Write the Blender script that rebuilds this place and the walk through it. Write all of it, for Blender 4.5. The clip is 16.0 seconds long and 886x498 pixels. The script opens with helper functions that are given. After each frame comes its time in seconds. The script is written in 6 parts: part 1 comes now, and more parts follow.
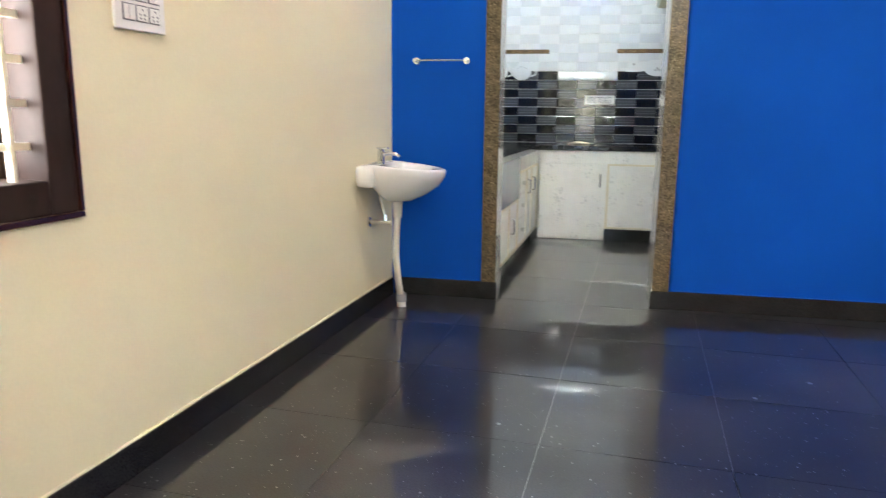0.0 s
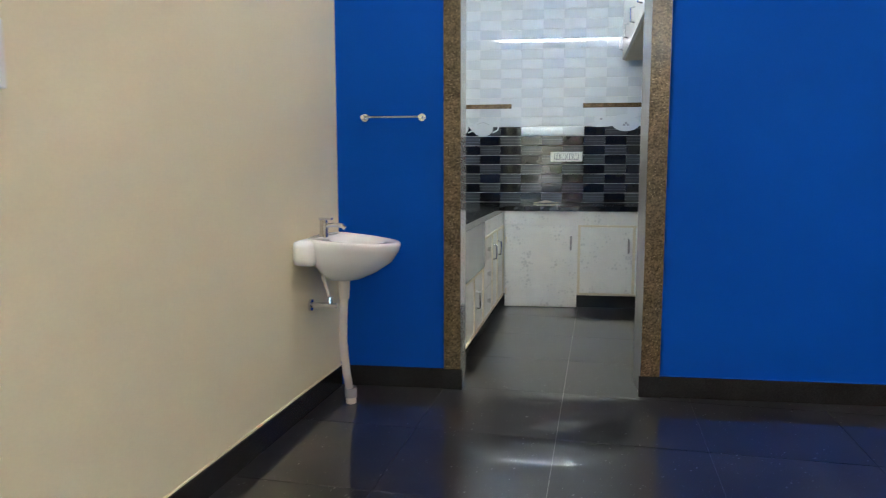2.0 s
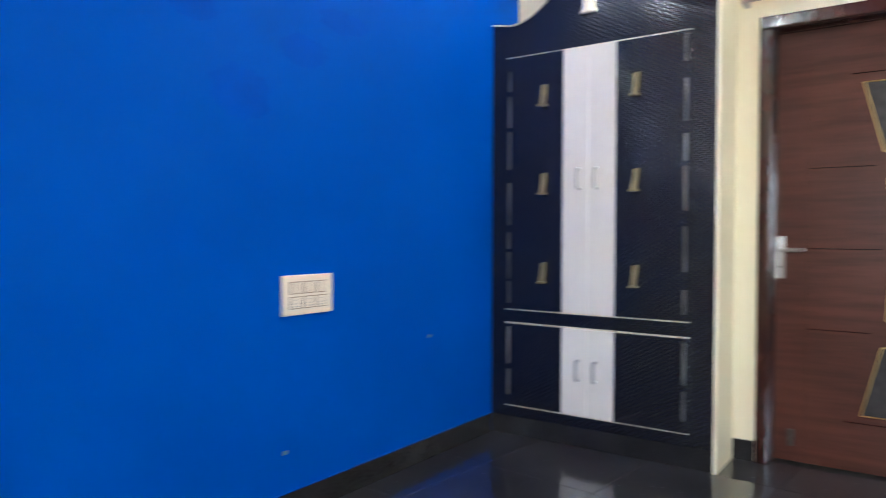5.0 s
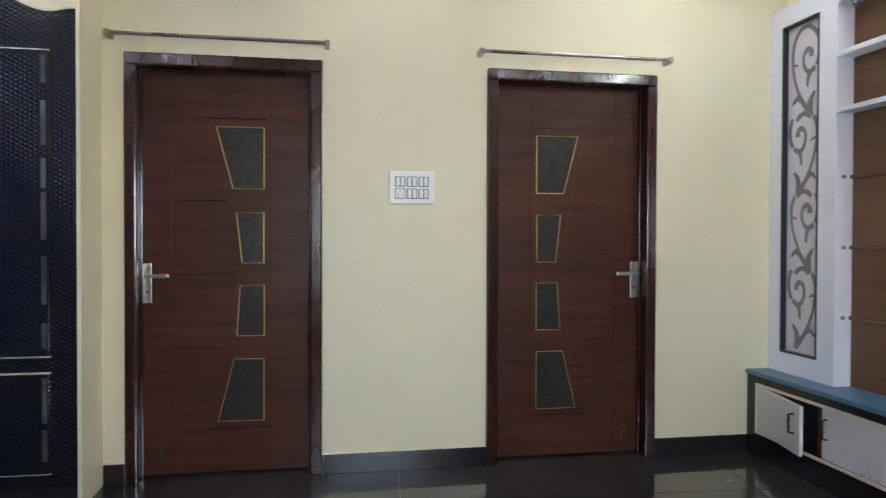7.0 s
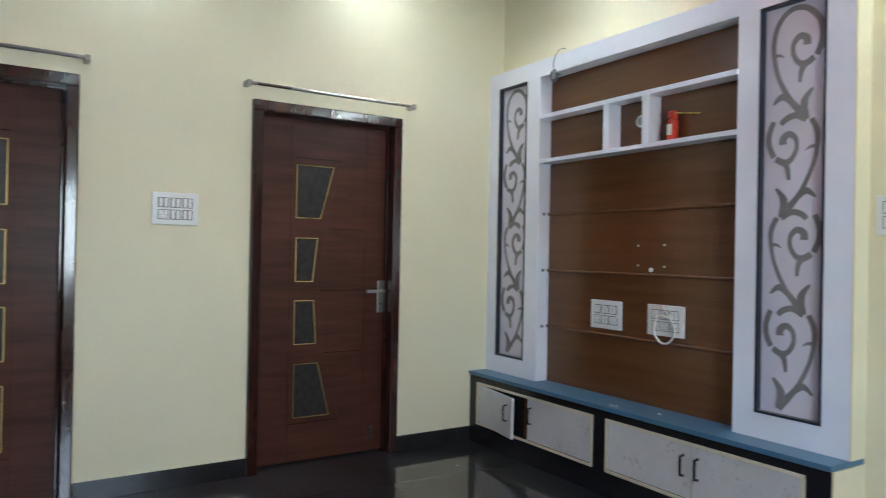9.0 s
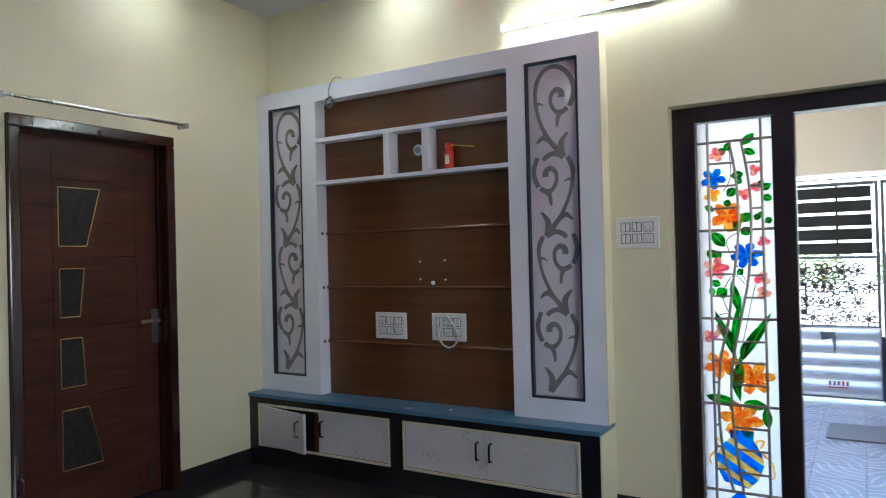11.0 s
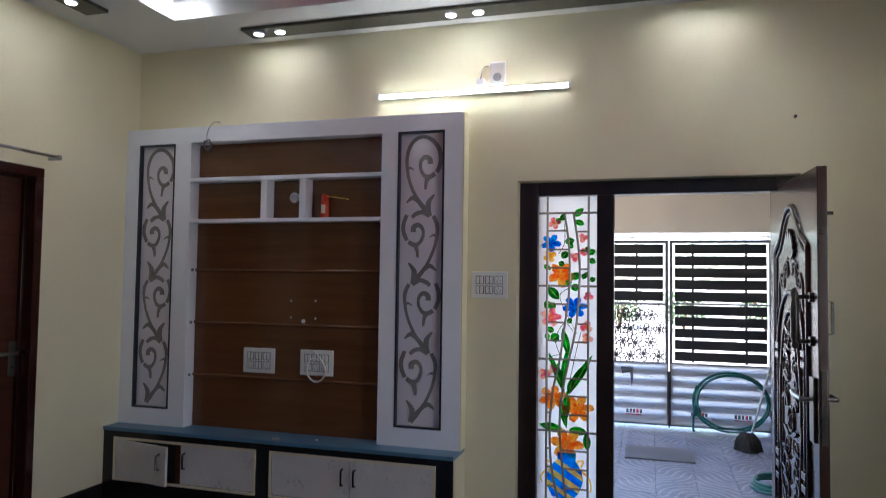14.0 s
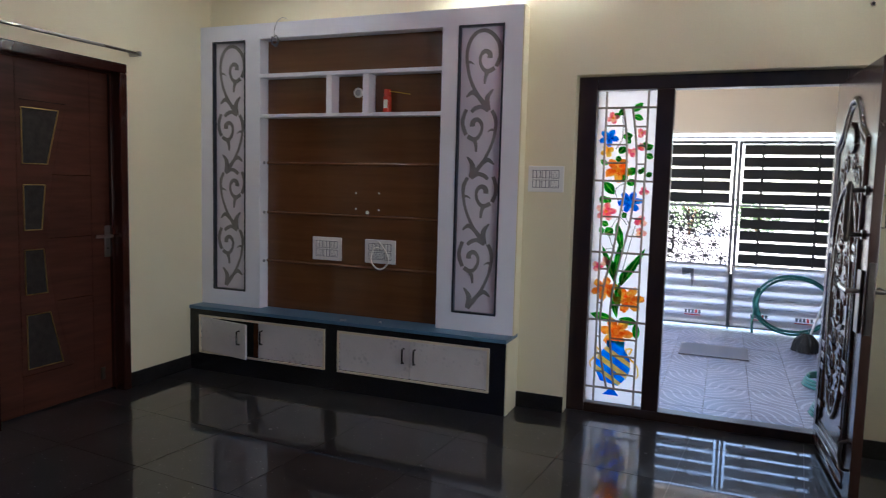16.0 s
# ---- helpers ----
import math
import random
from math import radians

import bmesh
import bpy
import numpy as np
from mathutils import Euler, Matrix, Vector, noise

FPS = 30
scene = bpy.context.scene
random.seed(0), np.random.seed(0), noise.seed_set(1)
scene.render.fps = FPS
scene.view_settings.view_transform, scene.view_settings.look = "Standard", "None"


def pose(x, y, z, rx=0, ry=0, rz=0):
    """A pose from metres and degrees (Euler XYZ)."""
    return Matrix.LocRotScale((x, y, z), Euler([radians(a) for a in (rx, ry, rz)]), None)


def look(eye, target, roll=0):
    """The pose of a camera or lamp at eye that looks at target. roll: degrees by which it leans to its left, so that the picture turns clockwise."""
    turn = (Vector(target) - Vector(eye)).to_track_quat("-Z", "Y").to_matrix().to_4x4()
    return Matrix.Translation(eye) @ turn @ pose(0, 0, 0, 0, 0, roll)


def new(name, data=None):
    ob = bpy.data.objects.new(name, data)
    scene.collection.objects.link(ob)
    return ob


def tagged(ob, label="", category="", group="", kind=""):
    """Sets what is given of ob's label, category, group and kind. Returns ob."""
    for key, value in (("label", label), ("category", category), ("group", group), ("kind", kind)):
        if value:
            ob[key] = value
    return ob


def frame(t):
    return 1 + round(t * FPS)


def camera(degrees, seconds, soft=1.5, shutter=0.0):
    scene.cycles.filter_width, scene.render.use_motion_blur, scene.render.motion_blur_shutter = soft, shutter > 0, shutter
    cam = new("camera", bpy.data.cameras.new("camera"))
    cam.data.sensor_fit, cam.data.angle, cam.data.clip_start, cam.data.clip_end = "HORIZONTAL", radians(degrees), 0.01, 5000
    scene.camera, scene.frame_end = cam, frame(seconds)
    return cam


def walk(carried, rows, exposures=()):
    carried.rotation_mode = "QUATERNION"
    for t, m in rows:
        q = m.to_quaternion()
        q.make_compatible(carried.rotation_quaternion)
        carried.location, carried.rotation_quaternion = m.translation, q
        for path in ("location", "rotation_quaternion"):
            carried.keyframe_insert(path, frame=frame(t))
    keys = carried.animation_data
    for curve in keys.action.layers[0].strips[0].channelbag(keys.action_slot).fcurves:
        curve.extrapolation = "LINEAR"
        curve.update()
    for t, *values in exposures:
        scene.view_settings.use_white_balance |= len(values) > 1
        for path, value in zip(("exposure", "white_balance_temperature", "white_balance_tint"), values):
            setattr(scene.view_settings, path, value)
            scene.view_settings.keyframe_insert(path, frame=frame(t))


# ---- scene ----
cam = camera(65.1, 16.0, soft=1.0, shutter=0.4)

PATH = [
    (0, (1.012, -3.818, 1.035), (0.645, -1.89, 0.651), 0.6),
    (0.5, (1.068, -3.799, 1.05), (0.524, -1.902, 0.728), -0.3),
    (1, (1.045, -3.691, 1.039), (0.514, -1.787, 0.739), 0.1),
    (1.5, (0.97, -3.484, 1.066), (0.577, -1.541, 0.802), 0.0),
    (2, (0.947, -3.287, 1.081), (0.681, -1.319, 0.846), -0.1),
    (2.5, (0.97, -3.03, 1.079), (0.86, -1.045, 0.864), 0.0),
    (3, (0.981, -2.84, 1.082), (1.175, -0.859, 0.891), 0.4),
    (3.5, (0.911, -2.567, 1.091), (1.569, -0.685, 0.942), -1.1),
    (4, (0.943, -2.35, 1.05), (1.928, -0.612, 0.96), 0.1),
    (4.2, (1.01, -2.261, 1.089), (2.143, -0.615, 0.996), -0.4),
    (4.5, (1.087, -2.172, 1.074), (2.404, -0.669, 1.006), -0.5),
    (5, (1.182, -2.008, 1.093), (2.811, -0.849, 1.049), 0.2),
    (5.2, (1.239, -1.965, 1.112), (3.006, -1.028, 1.073), -0.3),
    (7.3, (1.091, -2.29, 1.216), (3.053, -2.682, 1.206), 0.3),
    (7.5, (1.039, -2.278, 1.215), (2.995, -2.695, 1.219), 0.3),
    (8, (0.974, -2.153, 1.247), (2.875, -2.775, 1.254), 0.8),
    (8.5, (0.928, -2.013, 1.267), (2.723, -2.895, 1.3), 0.2),
    (9, (0.891, -1.924, 1.275), (2.571, -3.009, 1.285), 1.1),
    (9.5, (0.885, -1.757, 1.305), (2.369, -3.097, 1.327), 0.9),
    (10, (1.023, -1.606, 1.337), (2.342, -3.11, 1.324), 2.0),
    (10.2, (1.063, -1.569, 1.322), (2.321, -3.124, 1.316), 0.8),
    (12.3, (1.363, -0.938, 1.476), (2.075, -2.806, 1.536), 0.0),
    (12.5, (1.379, -0.917, 1.48), (2.041, -2.803, 1.554), -0.1),
    (13, (1.39, -0.884, 1.498), (1.951, -2.798, 1.639), 0.4),
    (13.5, (1.316, -0.834, 1.493), (1.857, -2.753, 1.647), 0.1),
    (14, (1.253, -0.795, 1.48), (1.823, -2.71, 1.571), 0.8),
    (14.5, (1.188, -0.769, 1.453), (1.803, -2.671, 1.386), -0.2),
    (15, (1.167, -0.736, 1.412), (1.775, -2.627, 1.176), -0.0),
    (15.5, (1.133, -0.683, 1.412), (1.787, -2.559, 1.182), 0.6),
    (16, (1.139, -0.665, 1.408), (1.886, -2.511, 1.223), 1.5),
]
EXPOSURES = [(0.0, 5.05, 6850, 11), (0.5, 4.64, 6850, 11), (1.0, 4.5, 6850, 11), (2.0, 4.38, 6550, 10), (3.0, 4.30, 6300, 10),
             (3.5, 4.36, 6000, 10), (4.0, 4.45, 5900, 10), (4.5, 4.82, 5900, 10), (5.0, 4.92, 5900, 11), (7.3, 3.92, 5850, 6), (8.5, 3.86, 5750, 2),
             (9.0, 3.82, 5680, 3), (10.0, 3.60, 5650, 3), (12.3, 2.73, 5980, 9), (13.5, 2.62, 5980, 12), (14.5, 2.54, 6000, 14), (15.2, 2.63, 6050, 14), (16.0, 2.84, 6150, 14)]
walk(cam, [(t, look(eye, target, roll)) for t, eye, target, roll in PATH], EXPOSURES)

# ---- world, sun, large lights ----
world = bpy.data.worlds.new("world")
scene.world = world
world.use_nodes = True
_n, _l = world.node_tree.nodes, world.node_tree.links
_sky = _n.new("ShaderNodeTexSky")
_sky.sky_type = "NISHITA"
_sky.sun_disc = False
_sky.sun_elevation = radians(52)
_sky.sun_rotation = radians(40)
_l.new(_sky.outputs["Color"], _n["Background"].inputs["Color"])
_n["Background"].inputs["Strength"].default_value = 0.15


def sun_lamp():
    d = bpy.data.lights.new("sun", "SUN")
    d.energy, d.angle, d.color = 5.0, radians(0.5), (1.0, 0.95, 0.86)
    ob = new("sun", d)
    ob.matrix_world = look((0, 0, 0), (-0.40, -0.47, -0.788))


def strip_lamp(name, centre, target, length, width, watts, colour):
    d = bpy.data.lights.new(name, "AREA")
    d.shape, d.size, d.size_y, d.energy, d.color = "RECTANGLE", length, width, watts, colour
    ob = new(name, d)
    ob.matrix_world = look(centre, target)


sun_lamp()
strip_lamp("window_sky", (-0.46, -2.90, 1.43), (1.0, -3.05, 1.25), 1.2, 1.1, 7.0, (0.94, 0.97, 1.0))

# ---- helpers of this scene ----
def thing(name, base, label, category, group="", kind=""):
    ob = new(name)
    ob.empty_display_size = 0.05
    ob.location = base
    return tagged(ob, label, category, group, kind)


def part(name, bm, material, parent=None, label="", smooth=False):
    """Links a bmesh, in world coordinates, as one mesh object under a thing or a part."""
    me = bpy.data.meshes.new(name)
    bmesh.ops.recalc_face_normals(bm, faces=bm.faces)
    if smooth:
        for f in bm.faces:
            f.smooth = True
    bm.to_mesh(me)
    bm.free()
    me.materials.append(material)
    ob = new(name, me)
    if parent is not None:
        ob.parent = parent
        if parent.type == "EMPTY":
            ob.matrix_parent_inverse = Matrix.Translation(-parent.location)
    if label:
        ob["label"] = label
    return ob


def box(bm, x0, y0, z0, x1, y1, z1, bevel=0.0):
    m = Matrix.Translation(((x0 + x1) / 2, (y0 + y1) / 2, (z0 + z1) / 2)) @ Matrix.Diagonal((abs(x1 - x0), abs(y1 - y0), abs(z1 - z0), 1))
    made = bmesh.ops.create_cube(bm, size=1.0, matrix=m)["verts"]
    if bevel:
        edges = list({e for v in made for e in v.link_edges})
        bmesh.ops.bevel(bm, geom=edges, offset=bevel, segments=2, affect="EDGES", profile=0.6)
    return bm


def boxes(rows, bevel=0.0):
    bm = bmesh.new()
    for r in rows:
        box(bm, *r, bevel=bevel)
    return bm


def cyl(bm, a, b, r, r2=None, n=16, caps=True):
    a, b = Vector(a), Vector(b)
    d = b - a
    m = Matrix.Translation((a + b) / 2) @ d.to_track_quat("Z", "Y").to_matrix().to_4x4()
    bmesh.ops.create_cone(bm, cap_ends=caps, segments=n, radius1=r, radius2=r if r2 is None else r2, depth=d.length, matrix=m)
    return bm


def tube(bm, pts, r, n=8, caps=True):
    """A round bar along points; r is a radius or one radius a point."""
    pts = [Vector(p) for p in pts]
    rs = r if isinstance(r, (list, tuple)) else [r] * len(pts)
    rings = []
    ref = None
    for i, p in enumerate(pts):
        d = (pts[min(i + 1, len(pts) - 1)] - pts[max(i - 1, 0)]).normalized()
        if ref is None:
            ref = Vector((0, 0, 1)) if abs(d.z) < 0.9 else Vector((1, 0, 0))
        u = d.cross(ref)
        u = u.normalized() if u.length > 1e-6 else d.orthogonal().normalized()
        v = u.cross(d).normalized()
        ref = v
        rings.append([bm.verts.new(p + rs[i] * (math.cos(6.28319 * k / n) * u + math.sin(6.28319 * k / n) * v)) for k in range(n)])
    for a, b in zip(rings, rings[1:]):
        for k in range(n):
            bm.faces.new((a[k], a[(k + 1) % n], b[(k + 1) % n], b[k]))
    if caps:
        bm.faces.new(rings[0])
        bm.faces.new(rings[-1])
    return bm


def prism(bm, pts, axis, lo, hi):
    """A flat outline of (u, v) points, thickened along an axis from lo to hi."""
    def at(u, v, w):
        return {"x": (w, u, v), "y": (u, w, v), "z": (u, v, w)}[axis]
    a = [bm.verts.new(at(u, v, lo)) for u, v in pts]
    b = [bm.verts.new(at(u, v, hi)) for u, v in pts]
    n = len(pts)
    for k in range(n):
        bm.faces.new((a[k], a[(k + 1) % n], b[(k + 1) % n], b[k]))
    bm.faces.new(a)
    bm.faces.new(b)
    return bm


def lathe(bm, profile, centre, n=24):
    cx, cy, cz = centre
    rings = [[bm.verts.new((cx + r * math.cos(6.28319 * k / n), cy + r * math.sin(6.28319 * k / n), cz + z)) for k in range(n)] for r, z in profile]
    for a, b in zip(rings, rings[1:]):
        for k in range(n):
            bm.faces.new((a[k], a[(k + 1) % n], b[(k + 1) % n], b[k]))
    bm.faces.new(rings[0])
    bm.faces.new(rings[-1])
    return bm


def wall_with_holes(bm, axis, w0, w1, u0, u1, v0, v1, holes):
    """A wall slab, w thick, u along, v up, with rectangular holes (u0, u1, v0, v1)."""
    us = sorted({u0, u1, *[h[0] for h in holes], *[h[1] for h in holes]})
    vs = sorted({v0, v1, *[h[2] for h in holes], *[h[3] for h in holes]})
    def solid(i, j):
        if not (0 <= i < len(us) - 1 and 0 <= j < len(vs) - 1):
            return False
        u, v = (us[i] + us[i + 1]) / 2, (vs[j] + vs[j + 1]) / 2
        return not any(h[0] < u < h[1] and h[2] < v < h[3] for h in holes)
    cache = {}
    def at(i, j, s):
        if (i, j, s) not in cache:
            w = (w0, w1)[s]
            cache[i, j, s] = bm.verts.new((w, us[i], vs[j]) if axis == "x" else (us[i], w, vs[j]))
        return cache[i, j, s]
    for i in range(len(us) - 1):
        for j in range(len(vs) - 1):
            if not solid(i, j):
                continue
            for s in (0, 1):
                bm.faces.new((at(i, j, s), at(i + 1, j, s), at(i + 1, j + 1, s), at(i, j + 1, s)))
            for di, dj, a, b in ((-1, 0, (i, j), (i, j + 1)), (1, 0, (i + 1, j), (i + 1, j + 1)), (0, -1, (i, j), (i + 1, j)), (0, 1, (i, j + 1), (i + 1, j + 1))):
                if not solid(i + di, j + dj):
                    bm.faces.new((at(*a, 0), at(*b, 0), at(*b, 1), at(*a, 1)))
    return bm


# ---- materials ----
def mat(name, colour, rough=0.5, metal=0.0, vary=0.06, scale=3.0, bump=0.0, bump_scale=60.0, coat=0.0, random_piece=0.0, spec=0.5, fine=0.0, fine_scale=120.0):
    """A surface with cloudy variation, fine grain and light relief, in metres."""
    m = bpy.data.materials.new(name)
    m.use_nodes = True
    n, l = m.node_tree.nodes, m.node_tree.links
    b = n["Principled BSDF"]
    b.inputs["Metallic"].default_value = metal
    b.inputs["Coat Weight"].default_value = coat
    b.inputs["Coat Roughness"].default_value = 0.05
    b.inputs["Specular IOR Level"].default_value = spec
    geo = n.new("ShaderNodeNewGeometry")
    tex = n.new("ShaderNodeTexNoise")
    tex.inputs["Scale"].default_value = scale
    tex.inputs["Detail"].default_value = 6
    l.new(geo.outputs["Position"], tex.inputs["Vector"])
    fac = n.new("ShaderNodeMapRange")
    fac.inputs["From Min"].default_value, fac.inputs["From Max"].default_value = 0.3, 0.7
    fac.inputs["To Min"].default_value, fac.inputs["To Max"].default_value = 1 - vary, 1 + vary
    l.new(tex.outputs["Fac"], fac.inputs["Value"])
    value = fac.outputs["Result"]
    if fine:
        t2 = n.new("ShaderNodeTexNoise")
        t2.inputs["Scale"].default_value = fine_scale
        t2.inputs["Detail"].default_value = 3
        l.new(geo.outputs["Position"], t2.inputs["Vector"])
        f2 = n.new("ShaderNodeMapRange")
        f2.inputs["From Min"].default_value, f2.inputs["From Max"].default_value = 0.3, 0.7
        f2.inputs["To Min"].default_value, f2.inputs["To Max"].default_value = 1 - fine, 1 + fine
        l.new(t2.outputs["Fac"], f2.inputs["Value"])
        mul = n.new("ShaderNodeMath")
        mul.operation = "MULTIPLY"
        l.new(value, mul.inputs[0])
        l.new(f2.outputs["Result"], mul.inputs[1])
        value = mul.outputs[0]
    if random_piece:
        info = n.new("ShaderNodeObjectInfo")
        f3 = n.new("ShaderNodeMapRange")
        f3.inputs["To Min"].default_value, f3.inputs["To Max"].default_value = 1 - random_piece, 1 + random_piece
        l.new(info.outputs["Random"], f3.inputs["Value"])
        mul = n.new("ShaderNodeMath")
        mul.operation = "MULTIPLY"
        l.new(value, mul.inputs[0])
        l.new(f3.outputs["Result"], mul.inputs[1])
        value = mul.outputs[0]
    mix = n.new("ShaderNodeVectorMath")
    mix.operation = "SCALE"
    mix.inputs[0].default_value = colour
    l.new(value, mix.inputs["Scale"])
    l.new(mix.outputs[0], b.inputs["Base Color"])
    rr = n.new("ShaderNodeMapRange")
    rr.inputs["To Min"].default_value, rr.inputs["To Max"].default_value = max(0.0, rough * 0.85), min(1.0, rough * 1.15)
    l.new(tex.outputs["Fac"], rr.inputs["Value"])
    l.new(rr.outputs["Result"], b.inputs["Roughness"])
    if bump:
        t3 = n.new("ShaderNodeTexNoise")
        t3.inputs["Scale"].default_value = bump_scale
        t3.inputs["Detail"].default_value = 4
        l.new(geo.outputs["Position"], t3.inputs["Vector"])
        bp = n.new("ShaderNodeBump")
        bp.inputs["Strength"].default_value = bump
        bp.inputs["Distance"].default_value = 0.004
        l.new(t3.outputs["Fac"], bp.inputs["Height"])
        l.new(bp.outputs["Normal"], b.inputs["Normal"])
    return m


def glow(name, colour, strength):
    m = bpy.data.materials.new(name)
    m.use_nodes = True
    b = m.node_tree.nodes["Principled BSDF"]
    b.inputs["Base Color"].default_value = (0.9, 0.9, 0.9, 1)
    b.inputs["Emission Color"].default_value = (*colour, 1)
    b.inputs["Emission Strength"].default_value = strength
    return m


CREAM = mat("cream_paint", (0.80, 0.73, 0.50), 0.5, vary=0.03, scale=1.2, bump=0.12, bump_scale=90, fine=0.02)
BLUE = mat("blue_paint", (0.0018, 0.073, 0.408), 0.6, spec=0.05, vary=0.07, scale=1.5, bump=0.12, bump_scale=80, fine=0.02)
PATCH_BLUE = mat("retouched_blue_paint", (0.0018, 0.065, 0.403), 0.6, spec=0.05, vary=0.1, scale=6, bump=0.1)
WHITE_CEIL = mat("white_ceiling_paint", (0.74, 0.73, 0.71), 0.6, vary=0.02, scale=2)
RED_CEIL = mat("red_ceiling_paint", (0.72, 0.03, 0.03), 0.5, vary=0.04)
GRANITE = mat("black_granite", (0.024, 0.0235, 0.025), 0.30, coat=1.0, spec=0.10, vary=0.45, scale=2.5, fine=0.4, fine_scale=180, random_piece=0.15)
SKIRT = mat("dark_granite_skirting", (0.018, 0.017, 0.017), 0.2, spec=0.3, vary=0.2, scale=6, fine=0.3, fine_scale=200)
def smeared(m, low, high):
    """Polish that wanders between clear and dull in smears."""
    n, l = m.node_tree.nodes, m.node_tree.links
    geo = n.new("ShaderNodeNewGeometry")
    tx = n.new("ShaderNodeTexNoise")
    tx.inputs["Scale"].default_value, tx.inputs["Detail"].default_value, tx.inputs["Distortion"].default_value = 5.0, 7, 1.5
    l.new(geo.outputs["Position"], tx.inputs["Vector"])
    mr = n.new("ShaderNodeMapRange")
    mr.inputs["From Min"].default_value, mr.inputs["From Max"].default_value = 0.42, 0.68
    mr.inputs["To Min"].default_value, mr.inputs["To Max"].default_value = low, high
    l.new(tx.outputs["Fac"], mr.inputs["Value"])
    l.new(mr.outputs["Result"], n["Principled BSDF"].inputs["Coat Roughness"])
smeared(GRANITE, 0.012, 0.048)
JOINT = mat("grey_grout", (0.20, 0.195, 0.19), 0.8)
WHITE_PAINT = mat("white_enamel_paint", (0.83, 0.84, 0.88), 0.35, vary=0.02, scale=4)
BLACK_LAM = mat("black_laminate", (0.012, 0.012, 0.014), 0.25, vary=0.2, bump=0.1)
BLUE_TOP = mat("slate_blue_shelf", (0.075, 0.17, 0.26), 0.35, vary=0.05)
BEIGE_TRIM = mat("beige_edge_trim", (0.72, 0.64, 0.46), 0.45)
TILE_FLOOR_OUT = mat("grey_porch_tile", (0.28, 0.29, 0.38), 0.25, vary=0.12, scale=5, random_piece=0.05, fine=0.1, fine_scale=80)
PLASTIC = mat("white_switch_plastic", (0.82, 0.81, 0.76), 0.3, vary=0.01)
STEEL = mat("brushed_steel", (0.36, 0.34, 0.31), 0.28, metal=1.0, vary=0.05)
JAMB = mat("brown_speckled_granite", (0.100, 0.072, 0.036), 0.25, vary=0.3, scale=30, fine=0.6, fine_scale=110)
def speckle(m, size, share, colour):
    """Scattered pale flecks over a surface."""
    n, l = m.node_tree.nodes, m.node_tree.links
    b = n["Principled BSDF"]
    was = b.inputs["Base Color"].links[0].from_socket
    geo = n.new("ShaderNodeNewGeometry")
    vo = n.new("ShaderNodeTexVoronoi")
    vo.inputs["Scale"].default_value = size
    l.new(geo.outputs["Position"], vo.inputs["Vector"])
    sep = n.new("ShaderNodeSeparateXYZ")
    l.new(vo.outputs["Color"], sep.inputs[0])
    a = n.new("ShaderNodeMath")
    a.operation = "LESS_THAN"
    a.inputs[1].default_value = share
    l.new(sep.outputs["X"], a.inputs[0])
    d = n.new("ShaderNodeMath")
    d.operation = "LESS_THAN"
    d.inputs[1].default_value = 0.28
    l.new(vo.outputs["Distance"], d.inputs[0])
    m2 = n.new("ShaderNodeMath")
    m2.operation = "MULTIPLY"
    l.new(a.outputs[0], m2.inputs[0])
    l.new(d.outputs[0], m2.inputs[1])
    mx = n.new("ShaderNodeMix")
    mx.data_type = "RGBA"
    l.new(m2.outputs[0], mx.inputs[0])
    l.new(was, mx.inputs[6])
    mx.inputs[7].default_value = (*colour, 1)
    l.new(mx.outputs[2], b.inputs["Base Color"])
def tile_arcs(m):
    """Pressed arcs round one corner of each tile, in the tile's own measure."""
    n, l = m.node_tree.nodes, m.node_tree.links
    b = n["Principled BSDF"]
    was = b.inputs["Base Color"].links[0].from_socket
    co = n.new("ShaderNodeTexCoord")
    off = n.new("ShaderNodeVectorMath")
    off.operation = "ADD"
    off.inputs[1].default_value = (0.154, 0.154, 0)
    l.new(co.outputs["Object"], off.inputs[0])
    ln = n.new("ShaderNodeVectorMath")
    ln.operation = "LENGTH"
    l.new(off.outputs[0], ln.inputs[0])
    sn = n.new("ShaderNodeMath")
    sn.operation = "MULTIPLY"
    sn.inputs[1].default_value = 95.0
    l.new(ln.outputs["Value"], sn.inputs[0])
    s2 = n.new("ShaderNodeMath")
    s2.operation = "SINE"
    l.new(sn.outputs[0], s2.inputs[0])
    band = n.new("ShaderNodeMapRange")
    band.inputs["From Min"].default_value, band.inputs["From Max"].default_value = 0.55, 0.9
    band.inputs["To Min"].default_value, band.inputs["To Max"].default_value = 1.0, 1.4
    l.new(s2.outputs[0], band.inputs["Value"])
    sc = n.new("ShaderNodeVectorMath")
    sc.operation = "SCALE"
    l.new(was, sc.inputs[0])
    l.new(band.outputs["Result"], sc.inputs["Scale"])
    l.new(sc.outputs[0], b.inputs["Base Color"])
    bp = n.new("ShaderNodeBump")
    bp.inputs["Strength"].default_value, bp.inputs["Distance"].default_value = 0.25, 0.002
    l.new(s2.outputs[0], bp.inputs["Height"])
    l.new(bp.outputs["Normal"], b.inputs["Normal"])
tile_arcs(TILE_FLOOR_OUT)
speckle(GRANITE, 75, 0.025, (0.17, 0.17, 0.17))
speckle(GRANITE, 24, 0.004, (0.20, 0.20, 0.20))
speckle(GRANITE, 150, 0.03, (0.16, 0.16, 0.16))
speckle(JAMB, 130, 0.16, (0.30, 0.22, 0.12))
